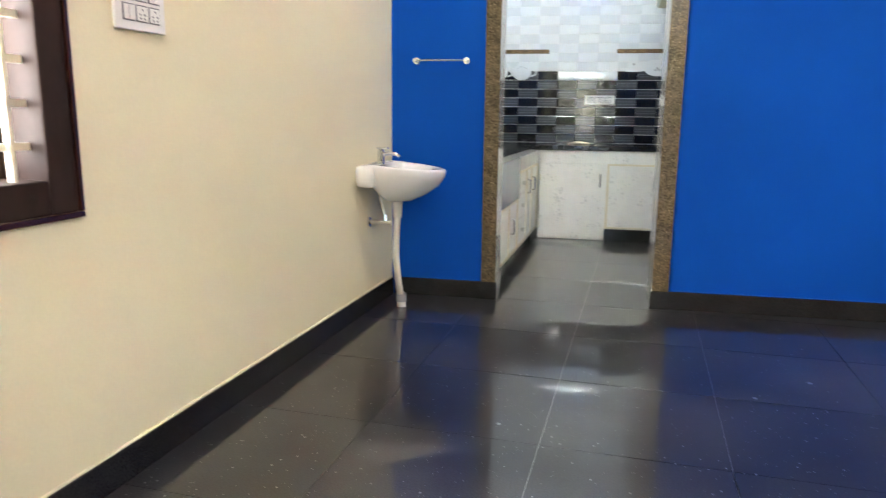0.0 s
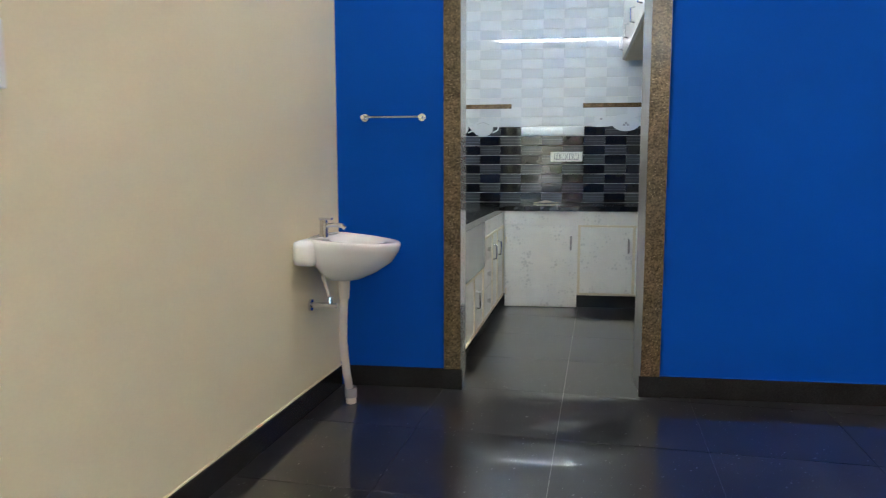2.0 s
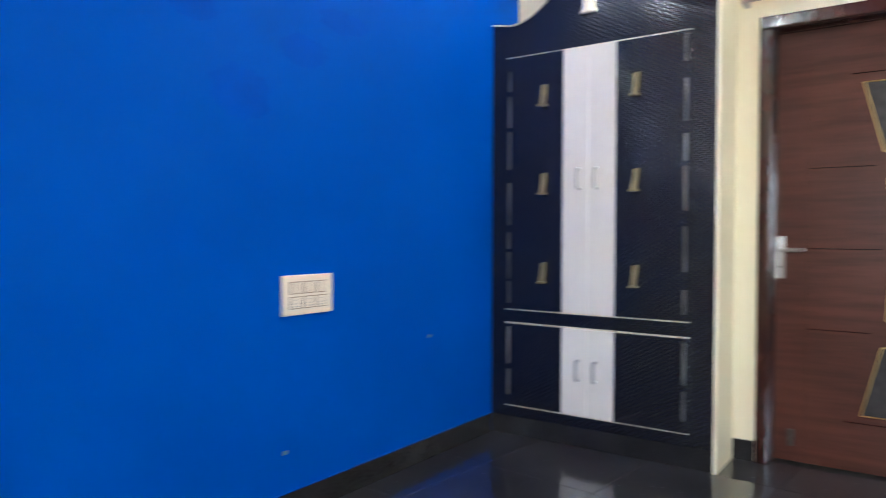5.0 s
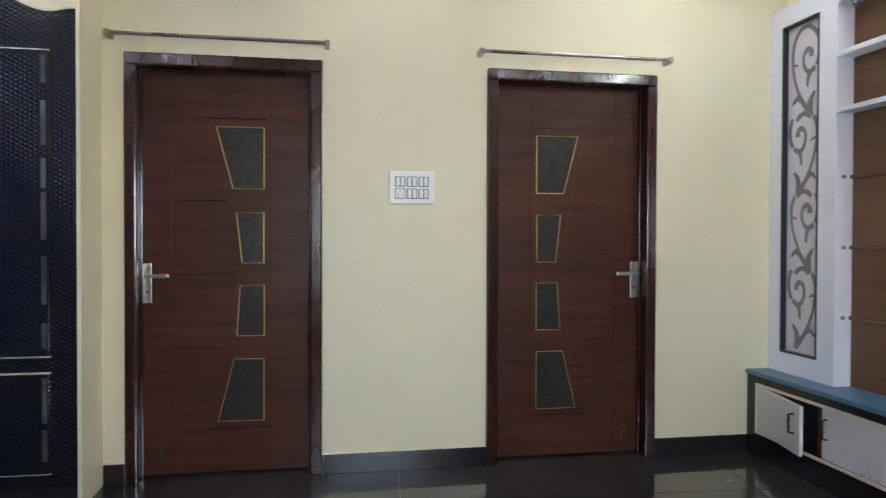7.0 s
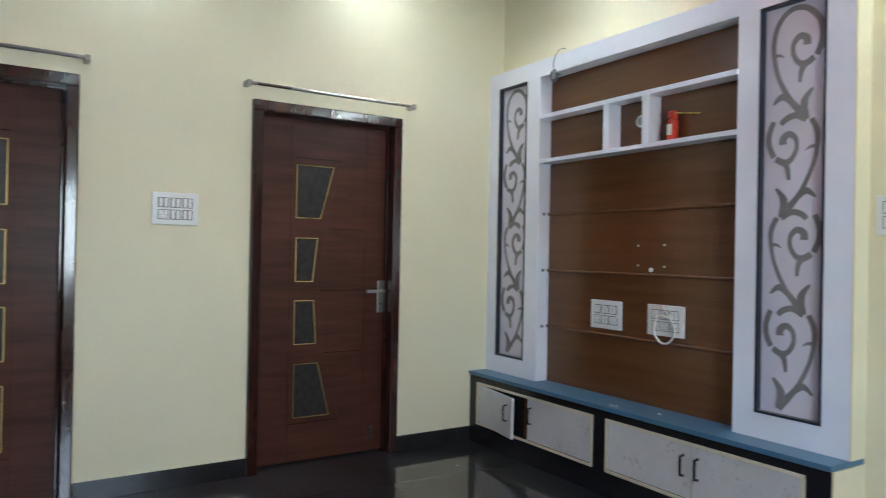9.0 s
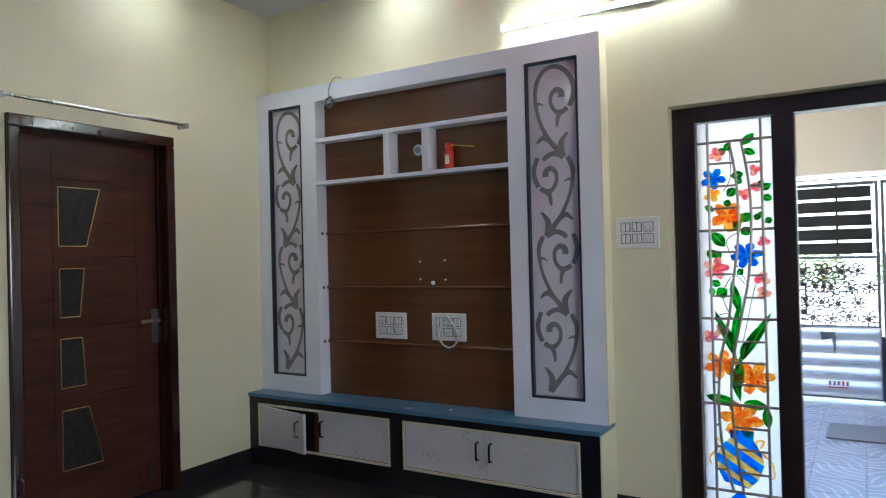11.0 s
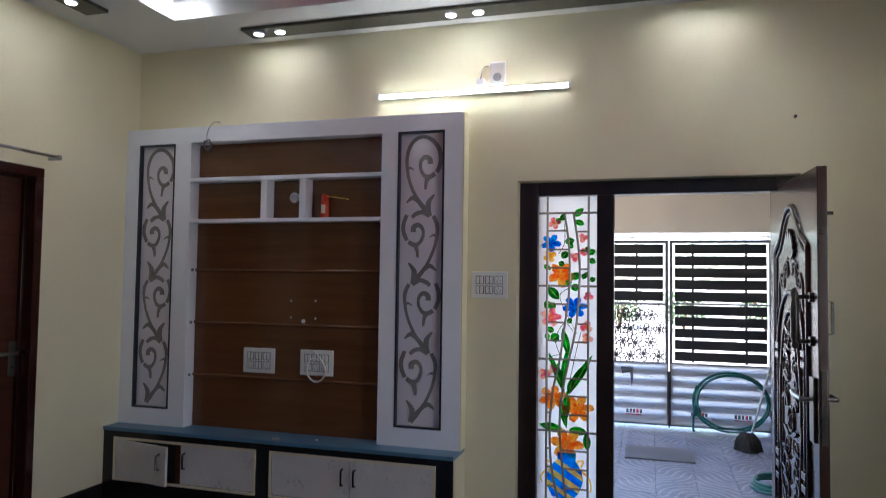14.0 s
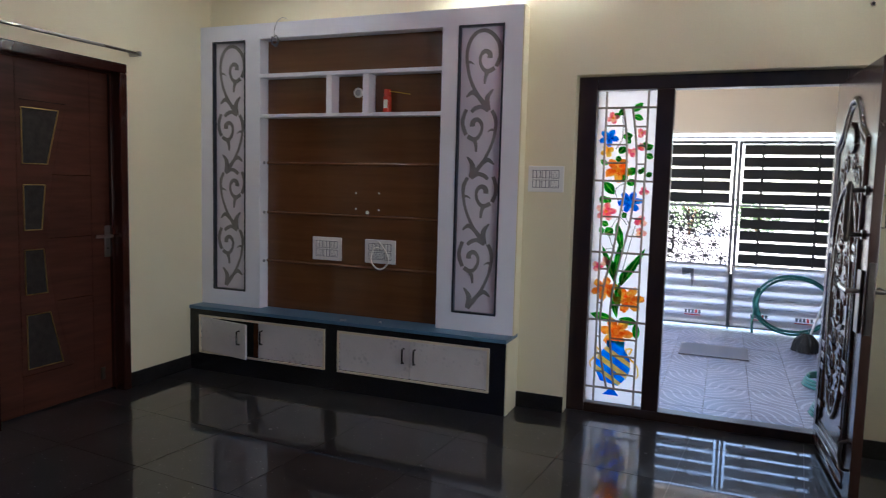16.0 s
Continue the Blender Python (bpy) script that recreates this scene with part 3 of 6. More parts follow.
# ---- tube lights ----
def tube_light(x0, x1, y, z, out, lit):
    t = thing("tube_light", ((x0 + x1) / 2, y, z), "white LED tube light on the wall, lit", "tube light")
    part("batten", boxes([(x0, y, z - 0.015, x1, y + out * 0.026, z + 0.015)], 0.003), WHITE_PAINT, t)
    arc = [(y + out * (0.0265 + 0.011 * math.sin(math.pi * k / 8)), z + 0.012 * math.cos(math.pi * k / 8)) for k in range(9)]
    part("lamp", prism(bmesh.new(), arc, "x", x0 + 0.0145, x1 - 0.0145), lit, t, "lit tube")
    for x in (x0, x1 - 0.014):
        part("end_cap", boxes([(x, y + out * 0.012, z - 0.018, x + 0.014, y + out * 0.05, z + 0.018)], 0.003), WHITE_PAINT, t)
tube_light(1.696, 2.912, YS + 0.0005, 2.642, 1, TUBE_GLOW)
tube_light(0.46, 1.56, 0.2405, 2.52, 1, KITCHEN_TUBE_GLOW)


# ---- switch plates ----
def switch_plate(m, w, h, cols, rows, label, sockets=(), group="switch plates", outline=GAP, plastic=None):
    """A plate in the x-z plane of its own, facing -y, with its modules; m places it."""
    t = thing("switch_plate", m.translation, label, "switch", group)
    def put(name, bm, material, lab=""):
        bm.transform(m)
        return part(name, bm, material, t, lab)
    put("plate", boxes([(-w / 2, -0.012, -h / 2, w / 2, 0.0, h / 2)], 0.004), plastic or PLASTIC)
    cw, ch = w * 0.78 / cols, h * 0.74 / rows
    for i in range(cols):
        for j in range(rows):
            cx, cz = (i - (cols - 1) / 2) * cw, (j - (rows - 1) / 2) * ch
            mod = put("module", boxes([(cx - cw * 0.44, -0.0135, cz - ch * 0.42, cx + cw * 0.44, -0.0122, cz + ch * 0.42)]), outline, "dark outline of a module")
            if (i, j) in sockets:
                face = put("socket", boxes([(cx - cw * 0.38, -0.016, cz - ch * 0.36, cx + cw * 0.38, -0.0136, cz + ch * 0.36)], 0.001), plastic or PLASTIC)
                bm = bmesh.new()
                for dx, dz in ((0, 0.2), (-0.18, -0.05), (0.18, -0.05), (-0.15, -0.24), (0.15, -0.24)):
                    cyl(bm, (cx + dx * cw, -0.0159, cz + dz * ch), (cx + dx * cw, -0.0168, cz + dz * ch), 0.0030, n=8)
                put("pin_holes", bm, GAP)
            else:
                for s in (-1, 1):
                    put("rocker", boxes([(cx + s * cw * 0.2 - cw * 0.15, -0.018, cz - ch * 0.36, cx + s * cw * 0.2 + cw * 0.15, -0.0136, cz + ch * 0.36)], 0.0015), plastic or PLASTIC)
    return t


def face(x, y, z, turn):
    return pose(x, y, z, 0, 0, turn)
switch_plate(face(3.083, -0.0005, 0.855, 0), 0.262, 0.155, 3, 2, "ivory six-module switch plate on the blue wall", {(0, 0), (1, 0), (2, 0)}, outline=BRASS_BROWN, plastic=IVORY_PL)
switch_plate(face(XE - 0.0005, -2.724, 1.479, -90), 0.235, 0.17, 3, 2, "white switch plate between the two brown doors", {(0, 0)})
switch_plate(face(2.177, YS + 0.0005, 1.458, 180), 0.224, 0.16, 3, 2, "white switch plate beside the entrance", {(2, 0), (2, 1)})
switch_plate(face(3.725, YS + 0.0165, 0.937, 180), 0.233, 0.163, 3, 2, "white switch plate on the brown board", {(0, 0), (2, 0)})
switch_plate(face(3.305, YS + 0.0165, 0.940, 180), 0.233, 0.163, 3, 2, "white socket plate with a loose cable loop", {(0, 0), (1, 0), (2, 0)})
switch_plate(WM @ face(0.0005, -2.026, 1.32, 90), 0.2, 0.145, 3, 2, "white switch plate beside the window", {(1, 0), (2, 0)})
switch_plate(face(1.185, 2.618, 1.163, 0), 0.262, 0.08, 4, 1, "white socket plate on the kitchen tiles", {(1, 0), (3, 0)})

# ---- window in the west wall ----
def window():
    t = tagged(new("window_1"), "dark varnished wooden window with cream grille", kind="structure")
    t.location = WM @ Vector((0, -2.93, 0.765))
    u0, u1, z0, z1 = -3.56, -2.297, 0.783, 2.1
    def put(name, bm, material, parent=t, lab=""):
        return part(name, turned(bm), material, parent, lab)
    w = 0.085
    put("window_frame", boxes([(-0.20, u1 - w, z0, 0.006, u1 - 0.001, z1 - 0.001), (-0.20, u0 + 0.001, z0, 0.006, u0 + w, z1 - 0.001),
        (-0.20, u0 + w, z0, 0.004, u1 - w, z0 + w), (-0.20, u0 + w, z1 - w, 0.004, u1 - w, z1 - 0.001)], 0.006), WINDOW_WOOD)
    put("bead", boxes([(0.0005, u0 - 0.012, z0 - 0.014, 0.012, u1 + 0.012, z0), (0.0005, u1, z0 + 0.001, 0.012, u1 + 0.012, z1), (0.0005, u0 - 0.012, z0 + 0.001, 0.012, u0, z1)], 0.003), FRAME_WOOD)
    mid = (u0 + u1) / 2
    for k, (a, b) in enumerate(((u0 + w, mid - 0.03), (mid + 0.03, u1 - w))):
        sash = put("sash", boxes([(-0.17, a + 0.001, z0 + w, -0.125, a + 0.05, z1 - w), (-0.17, b - 0.05, z0 + w, -0.125, b - 0.001, z1 - w),
            (-0.17, a + 0.05, z0 + w, -0.125, b - 0.05, z0 + w + 0.05), (-0.17, a + 0.05, z1 - w - 0.05, -0.125, b - 0.05, z1 - w)], 0.004), WINDOW_WOOD)
    put("mullion", boxes([(-0.11, mid - 0.03, z0 + w, -0.02, mid + 0.03, z1 - w)], 0.005), WINDOW_WOOD)
    for k in range(11):
        z = z0 + w + 0.08 + k * 0.10
        put("grille_bar", boxes([(-0.052, u0 + w - 0.03, z - 0.009, -0.040, u1 - w + 0.03, z + 0.009)]), WIN_BAR)
    for base, sway in ((-2.44, 0.0), (-2.58, 0.055), (-2.80, -0.055), (-3.06, 0.05), (-3.26, -0.05), (-3.42, 0.0)):
        bm = bmesh.new()
        tube(bm, [(-0.040, base + sway * math.sin(4.4 * (z - z0) - 1.0), z) for z in [z0 + w + 1.165 * i / 16 for i in range(17)]], 0.011, 6)
        put("grille_upright", bm, WIN_BAR)
window()

# ---- towel rail ----
def towel_rail():
    t = thing("towel_rail", (0.27, -0.05, 1.31), "thin steel towel rail on the blue wall", "towel rail")
    bm = bmesh.new()
    cyl(bm, (0.13, -0.055, 1.313), (0.405, -0.055, 1.313), 0.0045, n=10)
    part("rail", bm, STEEL, t)
    for x in (0.13, 0.405):
        bm = bmesh.new()
        cyl(bm, (x, -0.0005, 1.313), (x, -0.012, 1.313), 0.021, 0.018, n=20)
        cyl(bm, (x, -0.0115, 1.313), (x, -0.064, 1.313), 0.010, n=14)
        part("rosette", bm, CHROME, t, smooth=False)
towel_rail()

# ---- wash basin ----
def wash_basin():
    t = thing("wash_basin", (0.1, -0.33, 0.0), "white ceramic corner wash basin on the cream wall", "wash basin")
    top, n = 0.765, 40
    bm = bmesh.new()
    sections = [(0.10, 0.565, 0.30), (0.35, 0.575, 0.22), (0.62, 0.61, 0.14), (0.86, 0.665, 0.05), (0.98, 0.73, 0.0), (1.0, 0.755, 0.0), (0.985, top, 0.0), (0.90, top + 0.001, 0.0)]
    rings = []
    def pt(a, g, z, inset):
        ca, sa = math.cos(a), math.sin(a)
        if ca >= 0:
            x = 0.11 + (0.27 * ca) * g
            y = 0.205 * sa * g
        else:
            x = 0.11 + 0.109 * ca * (1.0 if g > 0.8 else g)
            y = 0.205 * math.copysign(min(1.0, abs(sa) * 1.0 + 0.25 * (-ca)), sa) * (g if g < 0.85 else 1.0 - (1 - g))
        return Vector((x, -0.335 + y, z))
    def tilt(v):
        v.z += 0.016 - 0.09 * max(0.0, v.x - 0.05) * min(1.0, max(0.0, (v.z - 0.60) / 0.14))
        return v
    for g, z, inset in sections:
        rings.append([bm.verts.new(tilt(pt(2 * math.pi * k / n, g, z, inset))) for k in range(n)])
    inner = [(0.80, top - 0.004), (0.72, top - 0.03), (0.55, top - 0.09), (0.30, top - 0.125), (0.08, top - 0.13)]
    for g, z in inner:
        rings.append([bm.verts.new(tilt(Vector((0.135 + 0.22 * g * math.cos(2 * math.pi * k / n) if math.cos(2 * math.pi * k / n) >= 0 else 0.135 + 0.075 * g * math.cos(2 * math.pi * k / n), -0.335 + 0.185 * g * math.sin(2 * math.pi * k / n), z)))) for k in range(n)])
    for a, b in zip(rings, rings[1:]):
        for k in range(n):
            bm.faces.new((a[k], a[(k + 1) % n], b[(k + 1) % n], b[k]))
    bm.faces.new(rings[0])
    bm.faces.new(rings[-1])
    bowl = part("bowl", bm, CERAMIC, t, smooth=True)
    part("back_block", turned(boxes([(0.0205, -0.545, 0.668, 0.120, -0.135, 0.779)], 0.03)), CERAMIC, t, "", True)
    bm = bmesh.new()
    cyl(bm, (0.045, -0.36, 0.776), (0.045, -0.36, 0.851), 0.019, 0.016, 16)
    tube(bm, [(0.045, -0.36, 0.824), (0.09, -0.362, 0.831), (0.13, -0.364, 0.828), (0.142, -0.364, 0.816)], 0.010, 10)
    tap = part("tap", bm, CHROME, t, "chrome pillar tap")
    part("lever", boxes([(0.025, -0.372, 0.852, 0.085, -0.348, 0.862)], 0.003), CHROME, tap)
    bm = bmesh.new()
    cyl(bm, (0.125, -0.335, 0.585), (0.125, -0.335, 0.50), 0.026, 0.022, 18)
    part("trap_nut", bm, PVC, t)
    bm = bmesh.new()
    tube(bm, [(0.125, -0.335, 0.52), (0.118, -0.33, 0.42), (0.112, -0.32, 0.30), (0.118, -0.30, 0.16), (0.13, -0.275, 0.035)], 0.018, 12)
    part("waste_pipe", bm, PVC, t, "cream flexible waste pipe", True)
    bm = bmesh.new()
    cyl(bm, (0.13, -0.272, 0.0005), (0.13, -0.272, 0.035), 0.024, n=18)
    part("floor_socket", bm, PVC, t)
    bm = bmesh.new()
    cyl(bm, (0.13, -0.272, 0.03), (0.129, -0.273, 0.075), 0.028, n=18)
    part("collar", bm, GREY_PVC, t, "grey pipe collar")
    bm = bmesh.new()
    tube(bm, [(0.055, -0.36, 0.66), (0.04, -0.365, 0.60), (0.06, -0.37, 0.54), (0.07, -0.37, 0.50)], 0.008, 8)
    part("supply_hose", bm, PVC, t, "", True)
    bm = bmesh.new()
    cyl(bm, (-0.02, -0.37, 0.475), (0.10, -0.372, 0.475), 0.013, n=12)
    cyl(bm, (0.07, -0.37, 0.475), (0.07, -0.37, 0.515), 0.011, n=12)
    cyl(bm, (-0.022, -0.37, 0.475), (-0.012, -0.37, 0.475), 0.026, n=16)
    part("angle_valve", bm, CHROME, t, "chrome angle valve")
    t.location.x -= 0.020
wash_basin()

# ---- kitchen doorway ----
def kitchen_doorway():
    t = tagged(new("trim_kitchen_doorway"), "brown speckled granite frame of the kitchen doorway", kind="structure")
    t.location = (1.0, 0, 0)
    for x0, x1, inner in ((0.508, 0.589, 0.589), (1.443, 1.530, 1.443)):
        part("jamb_face", boxes([(x0, -0.016, 0.0995, x1, 0.0, 2.16)], 0.002), JAMB, t)
        a, b = (inner - 0.04, inner) if x0 < 1 else (inner, inner + 0.043)
        part("jamb_side", boxes([(a + 0.001, 0.0005, 0.0, b - 0.001, 0.243, 2.118)], 0.001), REVEAL, t, "grey polished side of the doorway")
        part("plinth", boxes([(x0 - 0.008, -0.022, 0.0, x1 + 0.008, -0.0005, 0.099)], 0.002), SKIRT, t)
    part("head_face", boxes([(0.508, -0.015, 2.118, 1.530, 0.0, 2.2)], 0.002), JAMB, t)
kitchen_doorway()
structure("wall_marks", boxes([(2.962 + 0.92 * i, -0.0025, 0.25 + 0.337 * i, 2.982 + 0.92 * i, -0.0004, 0.265 + 0.337 * i) for i in (0, 1)], 0.001), STEEL_GREY, "small grey screw plugs in the blue wall")
def paint_patch(cx, cz, rx, rz, seed):
    rng = random.Random(seed)
    pts = [(cx + rx * rng.uniform(0.82, 1.1) * math.cos(6.28319 * k / 26), cz + rz * rng.uniform(0.82, 1.1) * math.sin(6.28319 * k / 26)) for k in range(26)]
    structure("paint_patch", prism(bmesh.new(), pts, "y", -0.0012, -0.0003), PATCH_BLUE, "darker retouched patch of the blue paint")
for _p in ((2.77, 1.59, 0.14, 0.10, 1), (3.07, 1.80, 0.13, 0.06, 2), (2.58, 1.86, 0.10, 0.07, 3), (3.30, 1.96, 0.15, 0.05, 5)):
    paint_patch(*_p)

# ---- wardrobe ----
def wardrobe():
    t = thing("wardrobe", (XW + 0.14, -0.595, 0), "built-in black wardrobe with white doors and wavy top", "wardrobe")
    x = XW
    # body with a wavy head
    pts = [(-1.189, 0.10), (-1.189, 2.24)]
    for k in range(0, 41):
        y = -1.189 + 1.188 * k / 40
        d = abs(y + 0.595) / 0.594
        rise = 0.19 * 0.5 * (1 + math.cos(math.pi * min(1, max(0.0, (d - 0.10) / 0.62)))) if d > 0.10 else 0.19
        dip = -0.02 * math.exp(-((d - 0.80) / 0.12) ** 2)
        pts.append((y, 2.235 + rise + dip))
    pts += [(-0.001, 0.10)]
    bm = prism(bmesh.new(), pts, "x", x, XE - 0.001)
    part("carcass", bm, CHIPPED, t, "black relief laminate carcass")
    part("plinth", boxes([(x - 0.002, -1.188, 0.0, XE - 0.001, -0.002, 0.0995)]), SKIRT, t)
    # pale edge along the wavy head
    bm = bmesh.new()
    tube(bm, [(x - 0.002, y, z + 0.002) for y, z in pts[1:-1]], 0.005, 6)
    part("head_edge", bm, BEIGE_TRIM, t, "pale raw edge of the wavy head")
    def door(name, y0, y1, z0, z1, material, handle=None):
        d = part(name, boxes([(x - 0.018, y0, z0, x - 0.0005, y1, z1)], 0.0015), material, t)
        if handle:
            hy, hz = handle
            bm = bmesh.new()
            tube(bm, [(x - 0.018, hy, hz + 0.05), (x - 0.045, hy, hz + 0.048), (x - 0.048, hy, hz), (x - 0.045, hy, hz - 0.048), (x - 0.018, hy, hz - 0.05)], 0.009, 8)
            part("handle", bm, STEEL, d, "steel bow handle")
        return d
    for z0, z1, hz in ((0.688, 2.037, 1.375), (0.165, 0.607, 0.398)):
        door("black_door", -0.430, -0.092, z0, z1, CHIPPED)
        door("black_door", -1.075, -0.716, z0, z1, CHIPPED)
        door("white_door", -0.571, -0.4315, z0, z1, IVORY_LAM, (-0.525, hz))
        door("white_door", -0.7145, -0.5725, z0, z1, IVORY_LAM, (-0.618, hz))
        for zz in (z0 - 0.004, z1 + 0.004):
            part("edge_line", boxes([(x - 0.007, -1.075, zz - 0.0035, x - 0.0005, -0.092, zz + 0.0035)]), BEIGE_TRIM, t, "chipped pale edge line")
    rng = random.Random(4)
    for y in (-0.118, -1.055):
        z = 0.72
        while z < 1.98:
            h = rng.uniform(0.08, 0.24)
            part("tape", boxes([(x - 0.0195, y - 0.010, z, x - 0.0183, y + 0.010, min(z + h, 2.02))]), TAPE, t, "dull strip of tape")
            z += h + rng.uniform(0.004, 0.09)
        part("tape", boxes([(x - 0.0195, y - 0.010, 0.22, x - 0.0183, y + 0.010, 0.36)]), TAPE, t, "dull strip of tape")
        part("tape", boxes([(x - 0.0195, y - 0.010, 0.39, x - 0.0183, y + 0.010, 0.59)]), TAPE, t, "dull strip of tape")
    # brass coat hooks shaped as small brackets
    for y in (-0.322, -0.815):
        for z in (1.82, 1.36, 0.895):
            bm = bmesh.new()
            prism(bm, [(y - 0.010, z - 0.05), (y + 0.015, z - 0.05), (y + 0.006, z + 0.0), (y + 0.004, z + 0.046), (y - 0.020, z + 0.052), (y - 0.016, z)], "x", x - 0.040, x - 0.0186)
            box(bm, x - 0.052, y - 0.020, z - 0.060, x - 0.0186, y + 0.020, z - 0.051)
            part("bracket", bm, BRASS, t, "dull brass foil bracket")
    bm = bmesh.new()
    lathe(bm, [(0.048, 0), (0.044, 0.012), (0.034, 0.03), (0.030, 0.07), (0.022, 0.092), (0.008, 0.10), (0.008, 0.12)], (0, 0, 0), 20)
    bm.transform(Matrix.Translation((x - 0.012, -0.565, 2.205)) @ Matrix.Diagonal((0.25, 1, 1, 1)))
    part("bell_ornament", bm, BEIGE_TRIM, t, "cream bell-shaped ornament", True)
wardrobe()


# ---- brown doors in the east wall ----
def brown_door(name, y0, y1, flip, label):
    """y0 and y1: the frame's outer edges. The panels lie on the hinge side; flip mirrors the leaf."""
    t = tagged(new(name), label, kind="structure")
    t.location = (XE, (y0 + y1) / 2, 0)
    f = 0.058
    part("door_frame", boxes([(XE - 0.022, y0 + 0.001, 0, XE + 0.13, y0 + f, 2.06), (XE - 0.022, y1 - f, 0, XE + 0.13, y1 - 0.001, 2.06), (XE - 0.022, y0 + 0.001, 2.0605, XE + 0.13, y1 - 0.001, 2.12)], 0.007), FRAME_WOOD, t)
    part("stop", boxes([(XE + 0.05, y0 + f + 0.0005, 0, XE + 0.078, y0 + f + 0.012, 2.06), (XE + 0.05, y1 - f - 0.012, 0, XE + 0.078, y1 - f - 0.0005, 2.06), (XE + 0.05, y0 + f + 0.012, 2.048, XE + 0.078, y1 - f - 0.012, 2.06)], 0.002), FRAME_WOOD, t)
    fx = XE + 0.08
    leaf = part("leaf", boxes([(fx, y0 + f + 0.002, 0.012, fx + 0.035, y1 - f - 0.002, 2.057)], 0.002), DOOR_WOOD, t)
    mid = (y0 + y1) / 2
    def Y(v):
        return mid + (v if flip else -v)
    # v: metres from the middle towards the hinges
    panels = [[(-0.055, 1.782), (0.182, 1.782), (0.182, 1.466), (0.027, 1.466)], [(0.043, 1.345), (0.18, 1.345), (0.18, 1.085), (0.072, 1.085)],
              [(0.062, 0.970), (0.182, 0.970), (0.182, 0.710), (0.045, 0.710)], [(0.030, 0.590), (0.18, 0.590), (0.18, 0.272), (-0.048, 0.272)]]
    for p in panels:
        c = (sum(q[0] for q in p) / 4, sum(q[1] for q in p) / 4)
        bm = bmesh.new()
        prism(bm, [(Y(u), z) for u, z in p], "x", fx - 0.003, fx - 0.0005)
        part("glass_panel", bm, DARK_GLASS, leaf, "dark embossed glass panel")
        pts = [(fx - 0.004, Y(u), z) for u, z in p]
        for a, b in zip(p, p[1:] + p[:1]):
            bm = bmesh.new()
            tube(bm, [(fx - 0.003, Y(a[0]), a[1]), (fx - 0.003, Y(b[0]), b[1])], 0.0032, 6)
            part("gold_bead", bm, GOLD, leaf, "thin gold bead")
    def groove(a, b, w=0.003):
        bm = bmesh.new()
        tube(bm, [(fx - 0.0003, Y(a[0]), a[1]), (fx - 0.0003, Y(b[0]), b[1])], w * 0.7, 5)
        part("groove", bm, FRAME_WOOD, leaf)
    for z, a, b in ((1.405, -0.27, -0.005), (1.029, -0.27, 0.022), (0.650, -0.27, -0.02)):
        groove((a, z), (b, z))
    groove((-0.105, 1.825), (0.19, 1.825))
    groove((-0.115, 0.236), (0.215, 0.236))
    groove((-0.275, 0.02), (-0.275, 2.05), 0.0009)
    groove((0.215, 0.02), (0.215, 2.05), 0.0009)
    curve = [(-0.10, 1.82), (-0.04, 1.60), (0.0, 1.40), (0.03, 1.20), (0.045, 1.03), (0.035, 0.84), (0.0, 0.62), (-0.05, 0.42), (-0.11, 0.24)]
    bm = bmesh.new()
    tube(bm, [(fx + 0.0002, Y(u - 0.012), z) for u, z in curve], 0.0014, 5)
    part("curved_groove", bm, DOOR_WOOD, leaf)
    # lever handle on its plate, and a bolt near the floor
    s = Y(-0.39)
    hd = part("handle_plate", boxes([(fx - 0.008, s - 0.021, 0.885, fx - 0.0005, s + 0.021, 1.087)], 0.003), STEEL, leaf, "steel lock plate")
    part("lever", boxes([(fx - 0.05, min(s, Y(-0.275)), 1.012, fx - 0.034, max(s, Y(-0.275)), 1.032)], 0.004), STEEL, hd)
    bm = bmesh.new()
    cyl(bm, (fx - 0.008, s, 1.022), (fx - 0.045, s, 1.022), 0.011, n=12)
    part("lever_neck", bm, STEEL, hd)
    bm = bmesh.new()
    cyl(bm, (fx - 0.0082, s, 0.94), (fx - 0.0095, s, 0.94), 0.006, n=10)
    part("keyhole", bm, BLACK_PL, hd)
    b0 = Y(-0.335)
    bolt = part("bolt", boxes([(fx - 0.012, b0 - 0.014, 0.085, fx - 0.0005, b0 + 0.014, 0.165)], 0.003), DARK_METAL, leaf, "small dark tower bolt")
    return t
brown_door("door_1", -2.262, -1.310, False, "walnut-brown flush door with four dark glass panels, shut")
brown_door("door_2", -4.090, -3.130, True, "walnut-brown flush door with dark glass panels, shut")


def curtain_rod(y0, y1, z=2.193):
    t = thing("curtain_rod", (XE - 0.06, (y0 + y1) / 2, z), "thin steel curtain rod above a brown door", "curtain rod", "curtain rods")
    bm = bmesh.new()
    cyl(bm, (XE - 0.072, y0, z), (XE - 0.072, y1, z), 0.0095, n=14)
    part("rod", bm, STEEL, t)
    for y in (y0 + 0.012, y1 - 0.012):
        bm = boxes([(XE - 0.085, y - 0.012, z - 0.016, XE - 0.0005, y + 0.012, z + 0.014)], 0.003)
        part("bracket", bm, STEEL, t)
curtain_rod(-2.30, -1.24)
curtain_rod(-4.150, -3.072)

# ---- TV unit ----
def catmull(pts, n=6):
    out = []
    P = [Vector(p) for p in pts]
    for i in range(len(P) - 1):
        a, b, c, d = P[max(i - 1, 0)], P[i], P[i + 1], P[min(i + 2, len(P) - 1)]
        for k in range(n):
            t = k / n
            out.append(0.5 * ((2 * b) + (c - a) * t + (2 * a - 5 * b + 4 * c - d) * t * t + (3 * b - a - 3 * c + d) * t ** 3))
    return out + [P[-1]]


